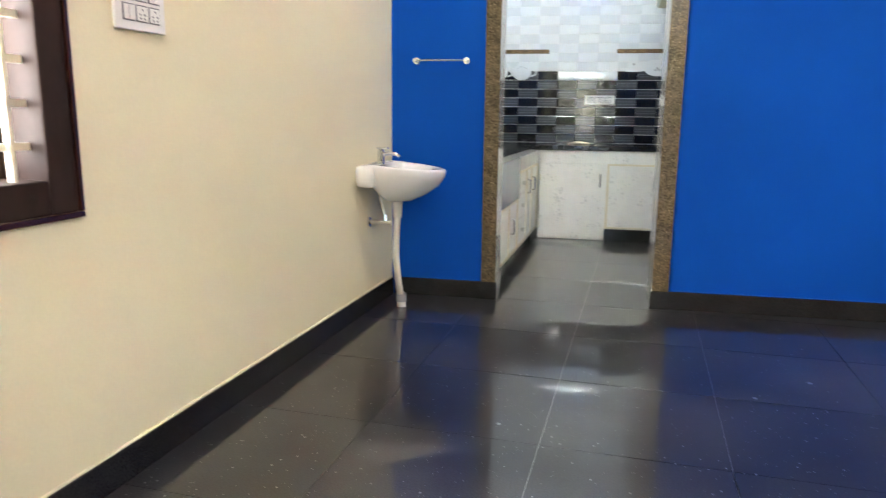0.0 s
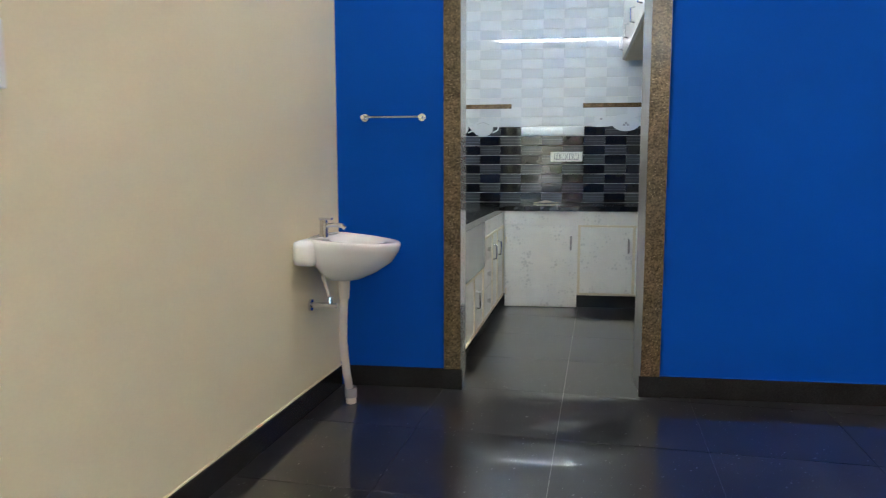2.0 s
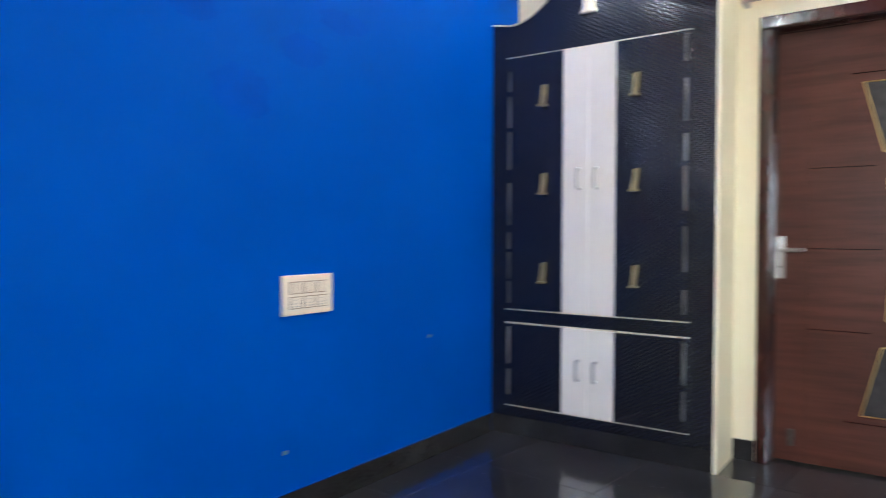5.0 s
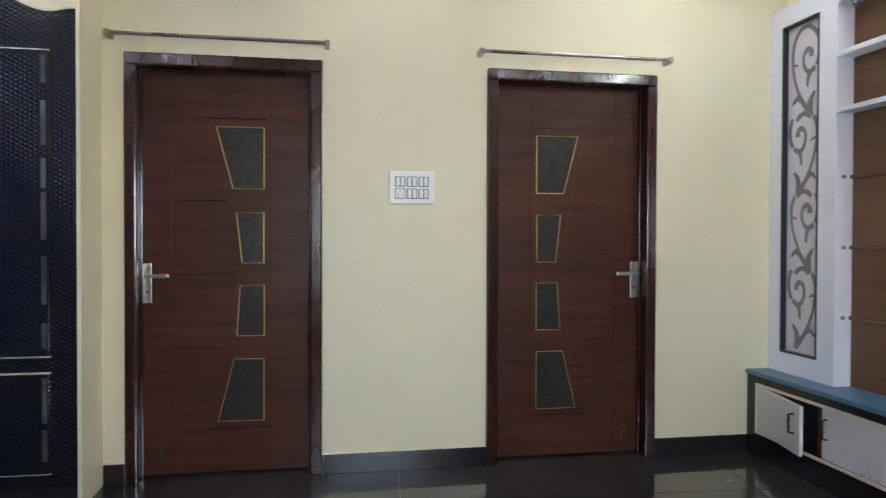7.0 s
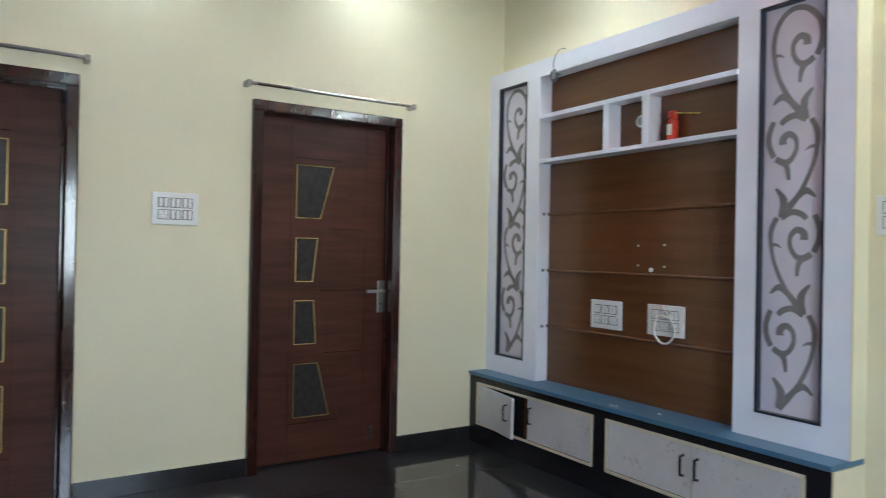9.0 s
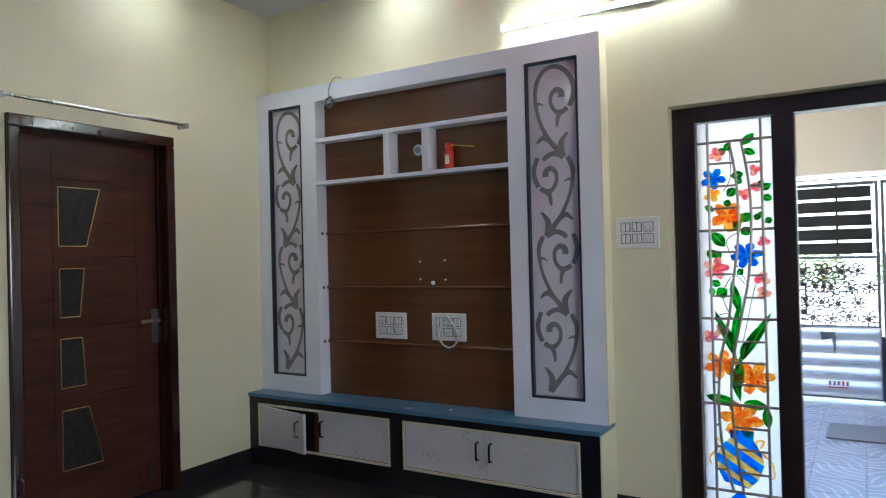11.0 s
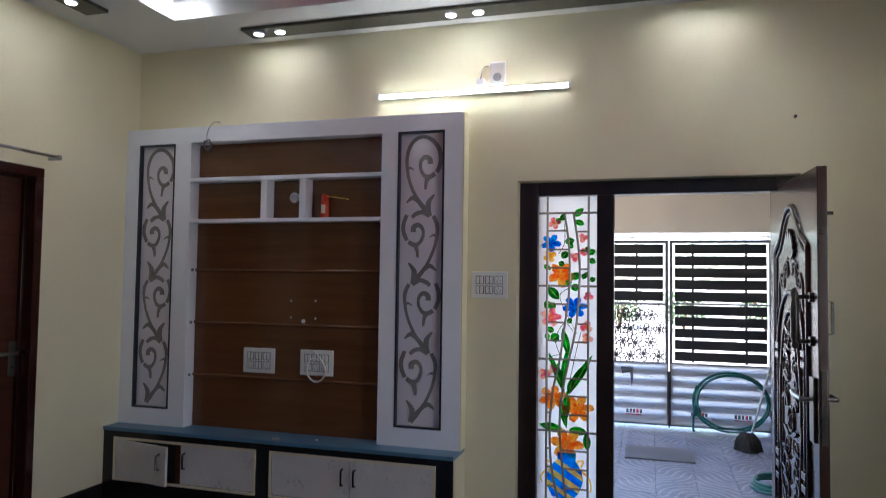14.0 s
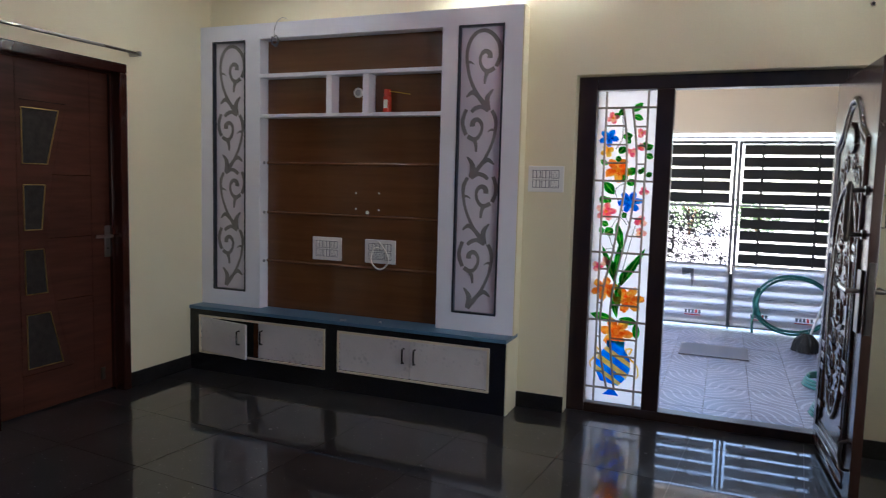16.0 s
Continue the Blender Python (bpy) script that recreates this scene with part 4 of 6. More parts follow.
def ribbon(bm, pts, widths, lo, hi):
    """A flat band in the x-z plane along 2D points, from y = lo to hi."""
    n = len(pts)
    left, right = [], []
    for i, p in enumerate(pts):
        d = pts[min(i + 1, n - 1)] - pts[max(i - 1, 0)]
        q = Vector((-d.y, d.x)).normalized()
        f = i / (n - 1) * (len(widths) - 1)
        k = min(int(f), len(widths) - 2)
        w = widths[k] + (widths[k + 1] - widths[k]) * (f - k)
        left.append(p + q * w / 2)
        right.append(p - q * w / 2)
    for a, b in ((lo, hi),):
        vs = [[bm.verts.new((p.x, y, p.y)) for p in side] for side in (left, right) for y in (a, b)]
        for i in range(n - 1):
            bm.faces.new((vs[0][i], vs[0][i + 1], vs[2][i + 1], vs[2][i]))
            bm.faces.new((vs[1][i], vs[1][i + 1], vs[3][i + 1], vs[3][i]))
            bm.faces.new((vs[0][i], vs[0][i + 1], vs[1][i + 1], vs[1][i]))
            bm.faces.new((vs[2][i], vs[2][i + 1], vs[3][i + 1], vs[3][i]))
    return bm


# u across the panel, v down one pitch of the pattern
STEM = ([(0.22, 0.0), (0.13, 0.12), (0.12, 0.26), (0.19, 0.48), (0.37, 0.73), (0.55, 0.88), (0.70, 1.0)], (0.09, 0.10, 0.08, 0.07, 0.08, 0.12, 0.12))
CROOK = ([(0.85, 0.36), (0.95, 0.20), (0.89, 0.0), (0.66, -0.15), (0.40, -0.16), (0.20, -0.04), (0.12, 0.18), (0.19, 0.48), (0.37, 0.73), (0.55, 0.88), (0.70, 1.0)], (0.10, 0.11, 0.10, 0.09, 0.09, 0.08, 0.08, 0.12, 0.12))
SIDE = ([(0.86, -0.02), (0.94, 0.12), (0.93, 0.24), (0.85, 0.36)], (0.09, 0.10, 0.10, 0.10))
LINK = ([(0.70, 1.0), (0.52, 0.945), (0.36, 0.97), (0.27, 1.02)], (0.11, 0.10, 0.10, 0.08))
STROKES = (
    ([(0.13, 0.29), (0.22, 0.285), (0.31, 0.32)], (0.08, 0.05, 0.01)),
    ([(0.69, 0.235), (0.685, 0.17), (0.58, 0.13), (0.47, 0.19), (0.46, 0.30), (0.55, 0.40), (0.67, 0.425), (0.81, 0.38)], (0.13, 0.12, 0.10, 0.07, 0.08, 0.11, 0.10)),
    ([(0.66, 0.41), (0.60, 0.50), (0.58, 0.61)], (0.13, 0.08, 0.05)),
    ([(0.13, 0.80), (0.30, 0.73), (0.50, 0.85)], (0.03, 0.12, 0.05)),
    ([(0.80, 0.69), (0.66, 0.82), (0.70, 1.0)], (0.03, 0.13, 0.10)),
)


def tv_unit():
    t = thing("tv_unit", (3.54, -4.78, 0), "white TV wall unit with brown board and low cabinet", "TV unit")
    x0, x1 = 2.326, XE - 0.0005
    yb, yp, yf = YS + 0.0005, -4.79, -4.663
    base = part("base_carcass", boxes([(x0, yb, 0, x1, yf - 0.02, 0.452)]), BLACK_LAM, t)
    part("base_face", boxes([(x0, yf - 0.0195, 0, x1, yf, 0.13), (x0, yf - 0.0195, 0.413, x1, yf, 0.452), (x0, yf - 0.0195, 0.13, 2.428, yf, 0.413), (3.505, yf - 0.0195, 0.13, 3.60, yf, 0.413), (4.672, yf - 0.0195, 0.13, x1, yf, 0.413)]), BLACK_LAM, t, "black laminate cabinet front")
    part("base_top", boxes([(x0 - 0.004, yb, 0.4525, x1, yf + 0.012, 0.476)], 0.003), BLUE_TOP, t, "slate blue shelf top")
    part("base_end", boxes([(x0 - 0.008, yb, 0, x0 - 0.0005, yf, 0.452)]), CREAM, t, "cream painted end of the cabinet")
    for a, b in ((2.428, 3.505), (3.60, 4.672)):
        w = 0.016
        for r in ((a, yf, 0.413 - w, b, yf + 0.010, 0.413), (a, yf, 0.13, b, yf + 0.010, 0.13 + w), (a, yf, 0.13 + w, a + w, yf + 0.010, 0.413 - w), (b - w, yf, 0.13 + w, b, yf + 0.010, 0.413 - w)):
            part("trim_bead", boxes([(r[0], r[1] + 0.0005, r[2], r[3], r[4], r[5])], 0.003), BEIGE_TRIM, t, "beige edging bead")
    def door(a, b, hinge, swing, hx):
        bm = boxes([(a, yf - 0.016, 0.148, b, yf + 0.002, 0.395)], 0.002)
        m = Matrix.Translation((hinge, yf, 0)) @ Matrix.Rotation(radians(swing), 4, "Z") @ Matrix.Translation((-hinge, -yf, 0))
        bm.transform(m)
        d = part("cabinet_door", bm, LAM_WHITE, t, "grey-white flowered door standing ajar" if swing else "")
        bm = bmesh.new()
        tube(bm, [(hx, yf + 0.002, 0.345), (hx, yf + 0.026, 0.342), (hx, yf + 0.028, 0.30), (hx, yf + 0.026, 0.252), (hx, yf + 0.002, 0.249)], 0.0065, 8)
        bm.transform(m)
        part("handle", bm, HANDLE_STEEL, d, "dark steel bow handle")
    door(4.185, 4.655, 4.655, -11, 4.245)
    door(3.617, 4.150, 3.617, 0, 4.118)
    door(2.968, 3.488, 3.488, 0, 3.012)
    door(2.445, 2.963, 2.445, 0, 2.932)
    part("dark_inside", boxes([(4.152, yf - 0.0192, 0.148, 4.203, yf - 0.017, 0.395)]), BOARD, t)
    # white surround
    holes = [(2.44, 2.741, 0.588, 2.395), (4.36, 4.653, 0.588, 2.390), (2.848, 4.235, 0.40, 2.392)]
    part("surround", wall_with_holes(bmesh.new(), "y", yb, yp, x0, x1, 0.4765, 2.498, [(a, b, max(c, 0.4764), d) for a, b, c, d in holes]), WHITE_PAINT, t, "white painted plywood surround")
    part("surround_end", boxes([(x0 - 0.008, yb, 0.4765, x0 - 0.0005, yp, 2.498)]), CREAM, t, "cream painted end of the surround")
    part("board", boxes([(2.849, yb, 0.4768, 4.234, yb + 0.014, 2.391)]), BOARD, t, "glossy walnut-brown back board")
    for z in (1.53, 1.175, 0.822):
        bm = bmesh.new()
        cyl(bm, (2.85, yb + 0.020, z), (4.233, yb + 0.020, z), 0.011, n=10)
        part("board_rail", bm, BOARD, t, "brown half-round rail")
        bm = bmesh.new()
        cyl(bm, (4.2345, yp - 0.045, z), (4.226, yp - 0.045, z), 0.010, n=10)
        part("peg", bm, STEEL_GREY, t, "small grey peg")
    for z0, z1 in ((1.846, 1.870), (2.124, 2.150)):
        part("shelf", boxes([(2.8485, yb + 0.0145, z0, 4.2345, yp + 0.004, z1)], 0.002), WHITE_PAINT, t)
    for a, b in ((3.648, 3.692), (3.366, 3.412)):
        part("divider", boxes([(a, yb + 0.0145, 1.8705, b, yp, 2.1235)], 0.001), WHITE_PAINT, t)
    # two scroll panels
    for a, b, z0, z1 in ((2.44, 2.741, 0.588, 2.395), (4.36, 4.653, 0.588, 2.390)):
        py = yp - 0.030
        panel = part("scroll_panel", boxes([(a + 0.001, yb + 0.02, z0 + 0.001, b - 0.001, py, z1 - 0.001)]), FROST, t, "pale lilac panel with grey cut scrolls")
        for r in ((a, z0, a + 0.013, z1), (b - 0.013, z0, b, z1), (a + 0.013, z0, b - 0.013, z0 + 0.013), (a + 0.013, z1 - 0.013, b - 0.013, z1)):
            part("dark_bead", boxes([(r[0] + 0.0008, py + 0.0005, r[1] + 0.0008, r[2] - 0.0008, yp + 0.002, r[3] - 0.0008)], 0.001), DARK_BLUE_TRIM, panel, "blue-black bead")
        w, h = b - a, (z1 - z0) * 0.231
        for k in range(4):
            own = (CROOK,) if k == 0 else (STEM, SIDE)
            for lay, (pts, ws) in enumerate(own + STROKES + ((LINK,) if k < 3 else ())):
                def at(u, v):
                    uu = (1 - u) if k % 2 else u
                    return ((a + b) / 2 + (0.5 - uu) * w * 0.88, z1 - 0.104 - (k + v) * h)
                c = catmull([at(*p) for p in pts], 5)
                bm = ribbon(bmesh.new(), c, [q * w * 0.86 for q in ws], py + 0.0005, py + 0.002 + 0.0006 * lay)
                part("scroll", bm, MIRRORISH, panel, "grey etched scroll")
    # fixings on the board
    for px, pz in ((3.503, 1.333), (3.326, 1.337), (3.503, 1.225), (3.326, 1.222)):
        bm = bmesh.new()
        cyl(bm, (px, yb + 0.0135, pz), (px, yb + 0.018, pz), 0.005, n=8)
        part("screw_plug", bm, PLASTIC, t)
    bm = bmesh.new()
    cyl(bm, (3.412, yb + 0.0135, 1.203), (3.412, yb + 0.020, 1.203), 0.012, n=14)
    part("white_button", bm, PLASTIC, t)
    bm = bmesh.new()
    cyl(bm, (3.495, yb + 0.0135, 2.013), (3.495, yb + 0.022, 2.013), 0.034, n=24)
    grommet = part("cable_grommet", bm, PLASTIC, t, "round white cable cover")
    bm = bmesh.new()
    cyl(bm, (3.495, yb + 0.0225, 2.013), (3.495, yb + 0.024, 2.013), 0.021, n=20)
    part("grommet_cap", bm, PRINT_GREY, grommet)
    return t
tv_unit()


def spray_can():
    cx, cy, z = 3.255, YS + 0.055, 1.8702
    t = thing("spray_can", (cx, cy, z), "small red spray can with a yellow straw on the shelf", "spray can")
    bm = bmesh.new()
    lathe(bm, [(0.0255, 0), (0.027, 0.003), (0.027, 0.104), (0.022, 0.112), (0.020, 0.116)], (cx, cy, z), 20)
    part("can", bm, RED_CAN, t)
    bm = bmesh.new()
    lathe(bm, [(0.024, 0.1165), (0.024, 0.150), (0.021, 0.154)], (cx, cy, z), 18)
    part("cap", bm, RED_CAN, t)
    part("printed_label", boxes([(cx - 0.014, cy + 0.0268, z + 0.03, cx + 0.014, cy + 0.0275, z + 0.085)]), BEIGE_TRIM, t)
    bm = bmesh.new()
    tube(bm, [(cx - 0.015, cy + 0.01, z + 0.142), (cx - 0.17, cy + 0.01, z + 0.118)], 0.003, 6)
    part("straw", bm, YELLOW, t)
spray_can()


def cable(name, pts, r, material, label, base):
    bm = bmesh.new()
    tube(bm, catmull(pts, 5), r, 7)
    ob = part(name, bm, material, None, "", True)
    return tagged(ob, label, "cable")
cable("cable_loop", [(3.315, YS + 0.035, 1.012), (3.285, YS + 0.045, 0.985), (3.25, YS + 0.045, 0.94), (3.235, YS + 0.04, 0.88), (3.27, YS + 0.04, 0.83), (3.32, YS + 0.04, 0.825), (3.365, YS + 0.04, 0.87), (3.362, YS + 0.04, 0.93), (3.33, YS + 0.04, 0.965), (3.28, YS + 0.038, 0.955)], 0.0055, PVC, "loose white cable loop hanging on a socket plate", None)
cable("black_wire", [(4.10, -4.84, 2.385), (4.115, -4.80, 2.40), (4.11, -4.783, 2.44), (4.085, -4.782, 2.50), (4.05, -4.79, 2.525), (4.02, -4.80, 2.52)], 0.0022, GAP, "thin black wire curling over the white surround", None)
cable("wire_bundle", [(4.10, -4.82, 2.385), (4.135, -4.79, 2.40), (4.12, -4.782, 2.345), (4.085, -4.785, 2.36), (4.09, -4.78, 2.405), (4.13, -4.778, 2.375), (4.105, -4.79, 2.335), (4.08, -4.80, 2.38)], 0.005, GAP, "dark tangle of wire under the white surround", None)
tagged(part("plastic_scrap", boxes([(3.46, -4.70, 0.4765, 3.50, -4.68, 0.489)], 0.003), PRINT_GREY), "small grey plastic scrap on the blue shelf", "scrap")
tagged(part("white_cap", boxes([(3.225, -4.76, 0.4765, 3.24, -4.745, 0.486)], 0.003), PLASTIC), "tiny white cap on the blue shelf", "cap")


def wall_alarm():
    t = thing("door_bell", (2.135, YS, 2.74), "white doorbell box above the tube light", "doorbell")
    part("case", boxes([(2.087, YS + 0.0005, 2.672, 2.183, YS + 0.04, 2.812)], 0.010), PLASTIC, t)
    bm = bmesh.new()
    cyl(bm, (2.135, YS + 0.0402, 2.715), (2.135, YS + 0.044, 2.715), 0.026, n=22)
    part("speaker", bm, PRINT_GREY, t, "grey speaker grille")
wall_alarm()
def ceiling_rose():
    t = thing("lamp_holder", (2.245, YS, 2.69), "round white wall rose with twisted wires", "lamp holder")
    bm = bmesh.new()
    cyl(bm, (2.245, YS + 0.0005, 2.695), (2.245, YS + 0.035, 2.695), 0.034, 0.026, 20)
    part("rose", bm, PLASTIC, t)
    bm = bmesh.new()
    tube(bm, catmull([(2.24, YS + 0.036, 2.71), (2.23, YS + 0.04, 2.755), (2.215, YS + 0.03, 2.785), (2.19, YS + 0.02, 2.79)], 5), 0.003, 6)
    part("wire", bm, BLACK_PL, t)
ceiling_rose()
def wall_hook():
    bm = bmesh.new()
    cyl(bm, (0.497, YS + 0.0005, 2.392), (0.497, YS + 0.02, 2.392), 0.008, n=10)
    tagged(part("wall_hook", bm, BLACK_PL), "small dark plug hook in the cream wall", "hook")
wall_hook()

# ---- entrance ----
def lens(a, b, w, n=7):
    a, b = Vector(a), Vector(b)
    d = b - a
    q = Vector((-d.y, d.x)).normalized()
    up = [a + d * (k / n) + q * w * math.sin(math.pi * k / n) ** 0.8 for k in range(n + 1)]
    dn = [a + d * (k / n) - q * w * math.sin(math.pi * k / n) ** 0.8 for k in range(n - 1, 0, -1)]
    return up + dn


def entrance():
    t = tagged(new("door_3"), "dark wooden entrance frame with a painted glass sidelight", kind="structure")
    t.location = (1.23, -5.03, 0)
    y0, y1 = -5.085, -4.99
    def fr(name, r):
        part(name, boxes([r], 0.006), ENTRY_WOOD, t)
    fr("jamb", (1.903, y0, 0, 2.013, y1, 2.083))
    fr("mullion", (1.452, y0, 0.0605, 1.551, y1 + 0.004, 2.002))
    fr("jamb", (0.471, y0, 0, 0.571, y1, 2.083))
    fr("head", (0.5715, y0, 2.0025, 1.9025, y1 + 0.002, 2.083))
    fr("sill", (0.5715, y0, 0, 1.9025, y1, 0.06))
    part("pane", boxes([(1.552, -5.050, 0.062, 1.902, -5.044, 2.001)]), GLASS_WHITE, t, "frosted white glass with painted flowers")
    X = lambda cx: 1.903 - (cx - 145) / 235 * 0.352
    Z = lambda cy: 1.985 - (cy - 118) / 1282 * 1.92
    ya, yb = -5.0435, -5.0415
    count = [0]
    def shape(name, pts, material, lab="", level=0):
        dy = 0.0012 * level
        bm = prism(bmesh.new(), pts, "y", ya + dy, yb + dy)
        part(name, bm, material, t, lab)
    P = lambda cx, cy: Vector((X(cx), Z(cy)))
    rng = random.Random(11)
    def flower(cx, cy, r, material, n=5, heart=None):
        """A lobed blossom with a torn rim, veins between its petals and a small heart."""
        a0 = rng.uniform(0, 6.28)
        pts = []
        for k in range(14 * n):
            a = 6.28319 * k / (14 * n)
            rr = r * 1.12 * (0.50 + 0.52 * abs(math.cos(n * a / 2)) ** 0.85) * rng.uniform(0.93, 1.06)
            pts.append((X(cx + rr * math.cos(a + a0)), Z(cy + 0.9 * rr * math.sin(a + a0))))
        shape("flower", pts, material, "painted blossom", 1)
        vein = P_DEEP if material is P_BLUE else (P_RED if material is P_ORANGE else material)
        for k in range(n):
            for d in (-0.22, 0.0, 0.22):
                a = a0 + 6.28319 * k / n + d
                shape("petal_mark", [tuple(q) for q in lens(P(cx + 0.15 * r * math.cos(a), cy + 0.15 * r * math.sin(a)), P(cx + r * (0.8 - abs(d)) * math.cos(a), cy + 0.9 * r * (0.8 - abs(d)) * math.sin(a)), 0.0016)], vein, "", 1.3)
        if heart:
            shape("heart", [(X(cx + 0.2 * r * math.cos(6.28319 * k / 9)), Z(cy + 0.2 * r * math.sin(6.28319 * k / 9))) for k in range(9)], heart, "", 1.6)
    def leaf(ax, ay, bx, by, w, material=P_GREEN, lev=0):
        count[0] += 1
        lev = 0.3 * (count[0] % 5)
        shape("leaf", [tuple(q) for q in lens(P(ax, ay), P(bx, by), w * 0.0021)], material, "painted green leaf", lev)
        shape("leaf_vein", [tuple(q) for q in lens(P(ax, ay), P(ax + (bx - ax) * 0.85, ay + (by - ay) * 0.85), w * 0.00035)], P_LIME, "", lev + 0.25)
    for a in ((235, 205, 250, 178, 9), (285, 190, 325, 155, 10), (290, 205, 328, 222, 9), (250, 292, 290, 285, 11), (238, 358, 262, 330, 11), (340, 340, 372, 325, 9), (345, 362, 374, 375, 9), (280, 445, 305, 415, 12), (285, 460, 300, 490, 12), (350, 450, 372, 435, 8), (185, 475, 228, 525, 14), (170, 560, 195, 535, 12), (195, 690, 230, 668, 14), (165, 385, 195, 405, 8), (178, 660, 186, 690, 8), (330, 415, 345, 430, 8), (215, 195, 235, 215, 8), (262, 300, 285, 315, 9), (225, 375, 250, 385, 9), (330, 335, 350, 310, 8), (255, 470, 275, 440, 10), (320, 440, 335, 420, 8), (190, 540, 215, 560, 10), (210, 655, 180, 640, 9), (262, 620, 280, 600, 8)):
        leaf(*a)
    for a in ((255, 905, 188, 738, 9), (268, 750, 243, 640, 11), (240, 890, 262, 720, 9), (268, 905, 362, 742, 10), (262, 1040, 232, 915, 10), (255, 1050, 152, 1028, 13), (270, 1042, 345, 1052, 12), (338, 1052, 345, 1122, 11), (270, 905, 285, 835, 10), (250, 900, 222, 780, 8), (262, 900, 320, 790, 8), (258, 1010, 262, 890, 11)):
        leaf(*a)
    for q in (([225, 340], [250, 290], [245, 190]), ([265, 480], [232, 520], [300, 660]), ([245, 770], [215, 690], [250, 620], [285, 650]), ([275, 840], [305, 700], [318, 650]), ([205, 790], [190, 760], [240, 745])):
        bm = ribbon(bmesh.new(), catmull([tuple(P(*c)) for c in q], 6), [0.004, 0.003], ya, yb)
        part("stem", bm, P_STEM, t)
    flower(208, 215, 24, P_PINK, 4, P_YELLOW)
    flower(195, 295, 36, P_BLUE, 5)
    flower(190, 350, 25, P_YELLOW, 4)
    flower(238, 425, 50, P_ORANGE, 5, P_YELLOW)
    flower(292, 555, 44, P_BLUE, 6)
    flower(197, 597, 38, P_PINK, 5, P_YELLOW)
    for cx, cy, r in ((290, 352, 20), (322, 332, 17), (325, 275, 19), (345, 510, 19), (338, 632, 24), (340, 680, 22), (206, 806, 20), (172, 826, 22)):
        flower(cx, cy, r, P_PINK, 3, P_ORANGE if cx > 300 else None)
    flower(206, 920, 50, P_ORANGE, 6, P_YELLOW)
    flower(305, 958, 56, P_ORANGE, 6, P_YELLOW)
    flower(262, 1098, 62, P_ORANGE, 6, P_YELLOW)
    vase = [(226, 1135), (300, 1135), (298, 1165), (322, 1205), (328, 1245), (312, 1290), (280, 1325), (262, 1345), (285, 1368), (218, 1368), (242, 1345), (205, 1310), (182, 1265), (180, 1228), (200, 1190), (226, 1160)]
    def below(poly, level):
        """The parts of an outline above and below a slanting line across the vase."""
        def side(q):
            return q[1] - 0.62 * (q[0] - 255) - level
        up, down = [], []
        for p, q in zip(poly, poly[1:] + poly[:1]):
            (down if side(p) > 0 else up).append(p)
            if side(p) * side(q) < 0:
                f = side(p) / (side(p) - side(q))
                m = (p[0] + (q[0] - p[0]) * f, p[1] + (q[1] - p[1]) * f)
                up.append(m)
                down.append(m)
        return up, down
    body = [q for q in vase if q[1] < 1340]
    for k, level in enumerate((1178, 1200, 1232, 1258, 1288, 1308)):
        strip, body = below(body, level)
        if len(strip) > 2:
            shape("vase_band" if k % 2 else "vase", [(X(u), Z(v)) for u, v in strip], P_GOLD if k % 2 else P_BLUE, "painted yellow band" if k % 2 else "painted blue vase", 4)
    shape("vase", [(X(u), Z(v)) for u, v in body], P_BLUE, "painted blue vase", 4)
    shape("vase_foot", [(X(u), Z(v)) for u, v in ((244, 1342), (262, 1342), (285, 1368), (218, 1368))], P_BLUE, "painted blue foot", 4)
    for q in ([(318, 1190), (328, 1165), (305, 1170), (315, 1200), (350, 1230), (358, 1275), (345, 1285)], [(196, 1180), (178, 1170), (185, 1200), (160, 1235), (165, 1260)]):
        bm = ribbon(bmesh.new(), catmull([tuple(P(*c)) for c in q], 5), [0.010, 0.012, 0.006], ya, yb)
        part("vase_handle", bm, P_YELLOW, t)
    # welded grille in front of the glass
    yg = -5.022
    def bar(name, pts, r=0.0072):
        bm = bmesh.new()
        tube(bm, pts, r, 6)
        part(name, bm, BAR_STEEL, t)
    for cx in (182, 346):
        bar("grille_upright", [(X(cx), yg, 0.062), (X(cx), yg, 1.998)])
    cl = [(250, 175), (268, 300), (272, 470), (252, 640), (232, 780), (206, 900), (196, 1050), (205, 1200), (235, 1335)]
    cr = [(286, 175), (305, 300), (312, 430), (300, 620), (268, 780), (242, 920), (236, 1050), (250, 1220), (266, 1335)]
    for c in (cl, cr):
        bar("curved_bar", [(q.x, yg + 0.004, q.y) for q in catmull([tuple(P(*p)) for p in c], 4)])
    def on(c, cy):
        for (ax, ay), (bx, by) in zip(c, c[1:]):
            if ay <= cy <= by:
                return ax + (bx - ax) * (cy - ay) / (by - ay)
        return c[-1][0]
    for cy in (175, 470, 765, 1050, 1338):
        bar("cross_bar", [(1.903, yg - 0.004, Z(cy)), (1.551, yg - 0.004, Z(cy))])
    for k, cy in enumerate((247, 323, 397, 543, 617, 690, 835, 905, 978, 1120, 1192, 1268)):
        bar("rung", [(X(182), yg, Z(cy)), (X(on(cl, cy)), yg, Z(cy))], 0.006)
        bar("rung", [(X(on(cr, cy)), yg, Z(cy + 4)), (X(346), yg, Z(cy + 4))], 0.006)
entrance()
structure("entrance_step", boxes([(0.4715, -5.10, -0.1, 2.0135, -5.0855, 0.02)]), SKIRT)


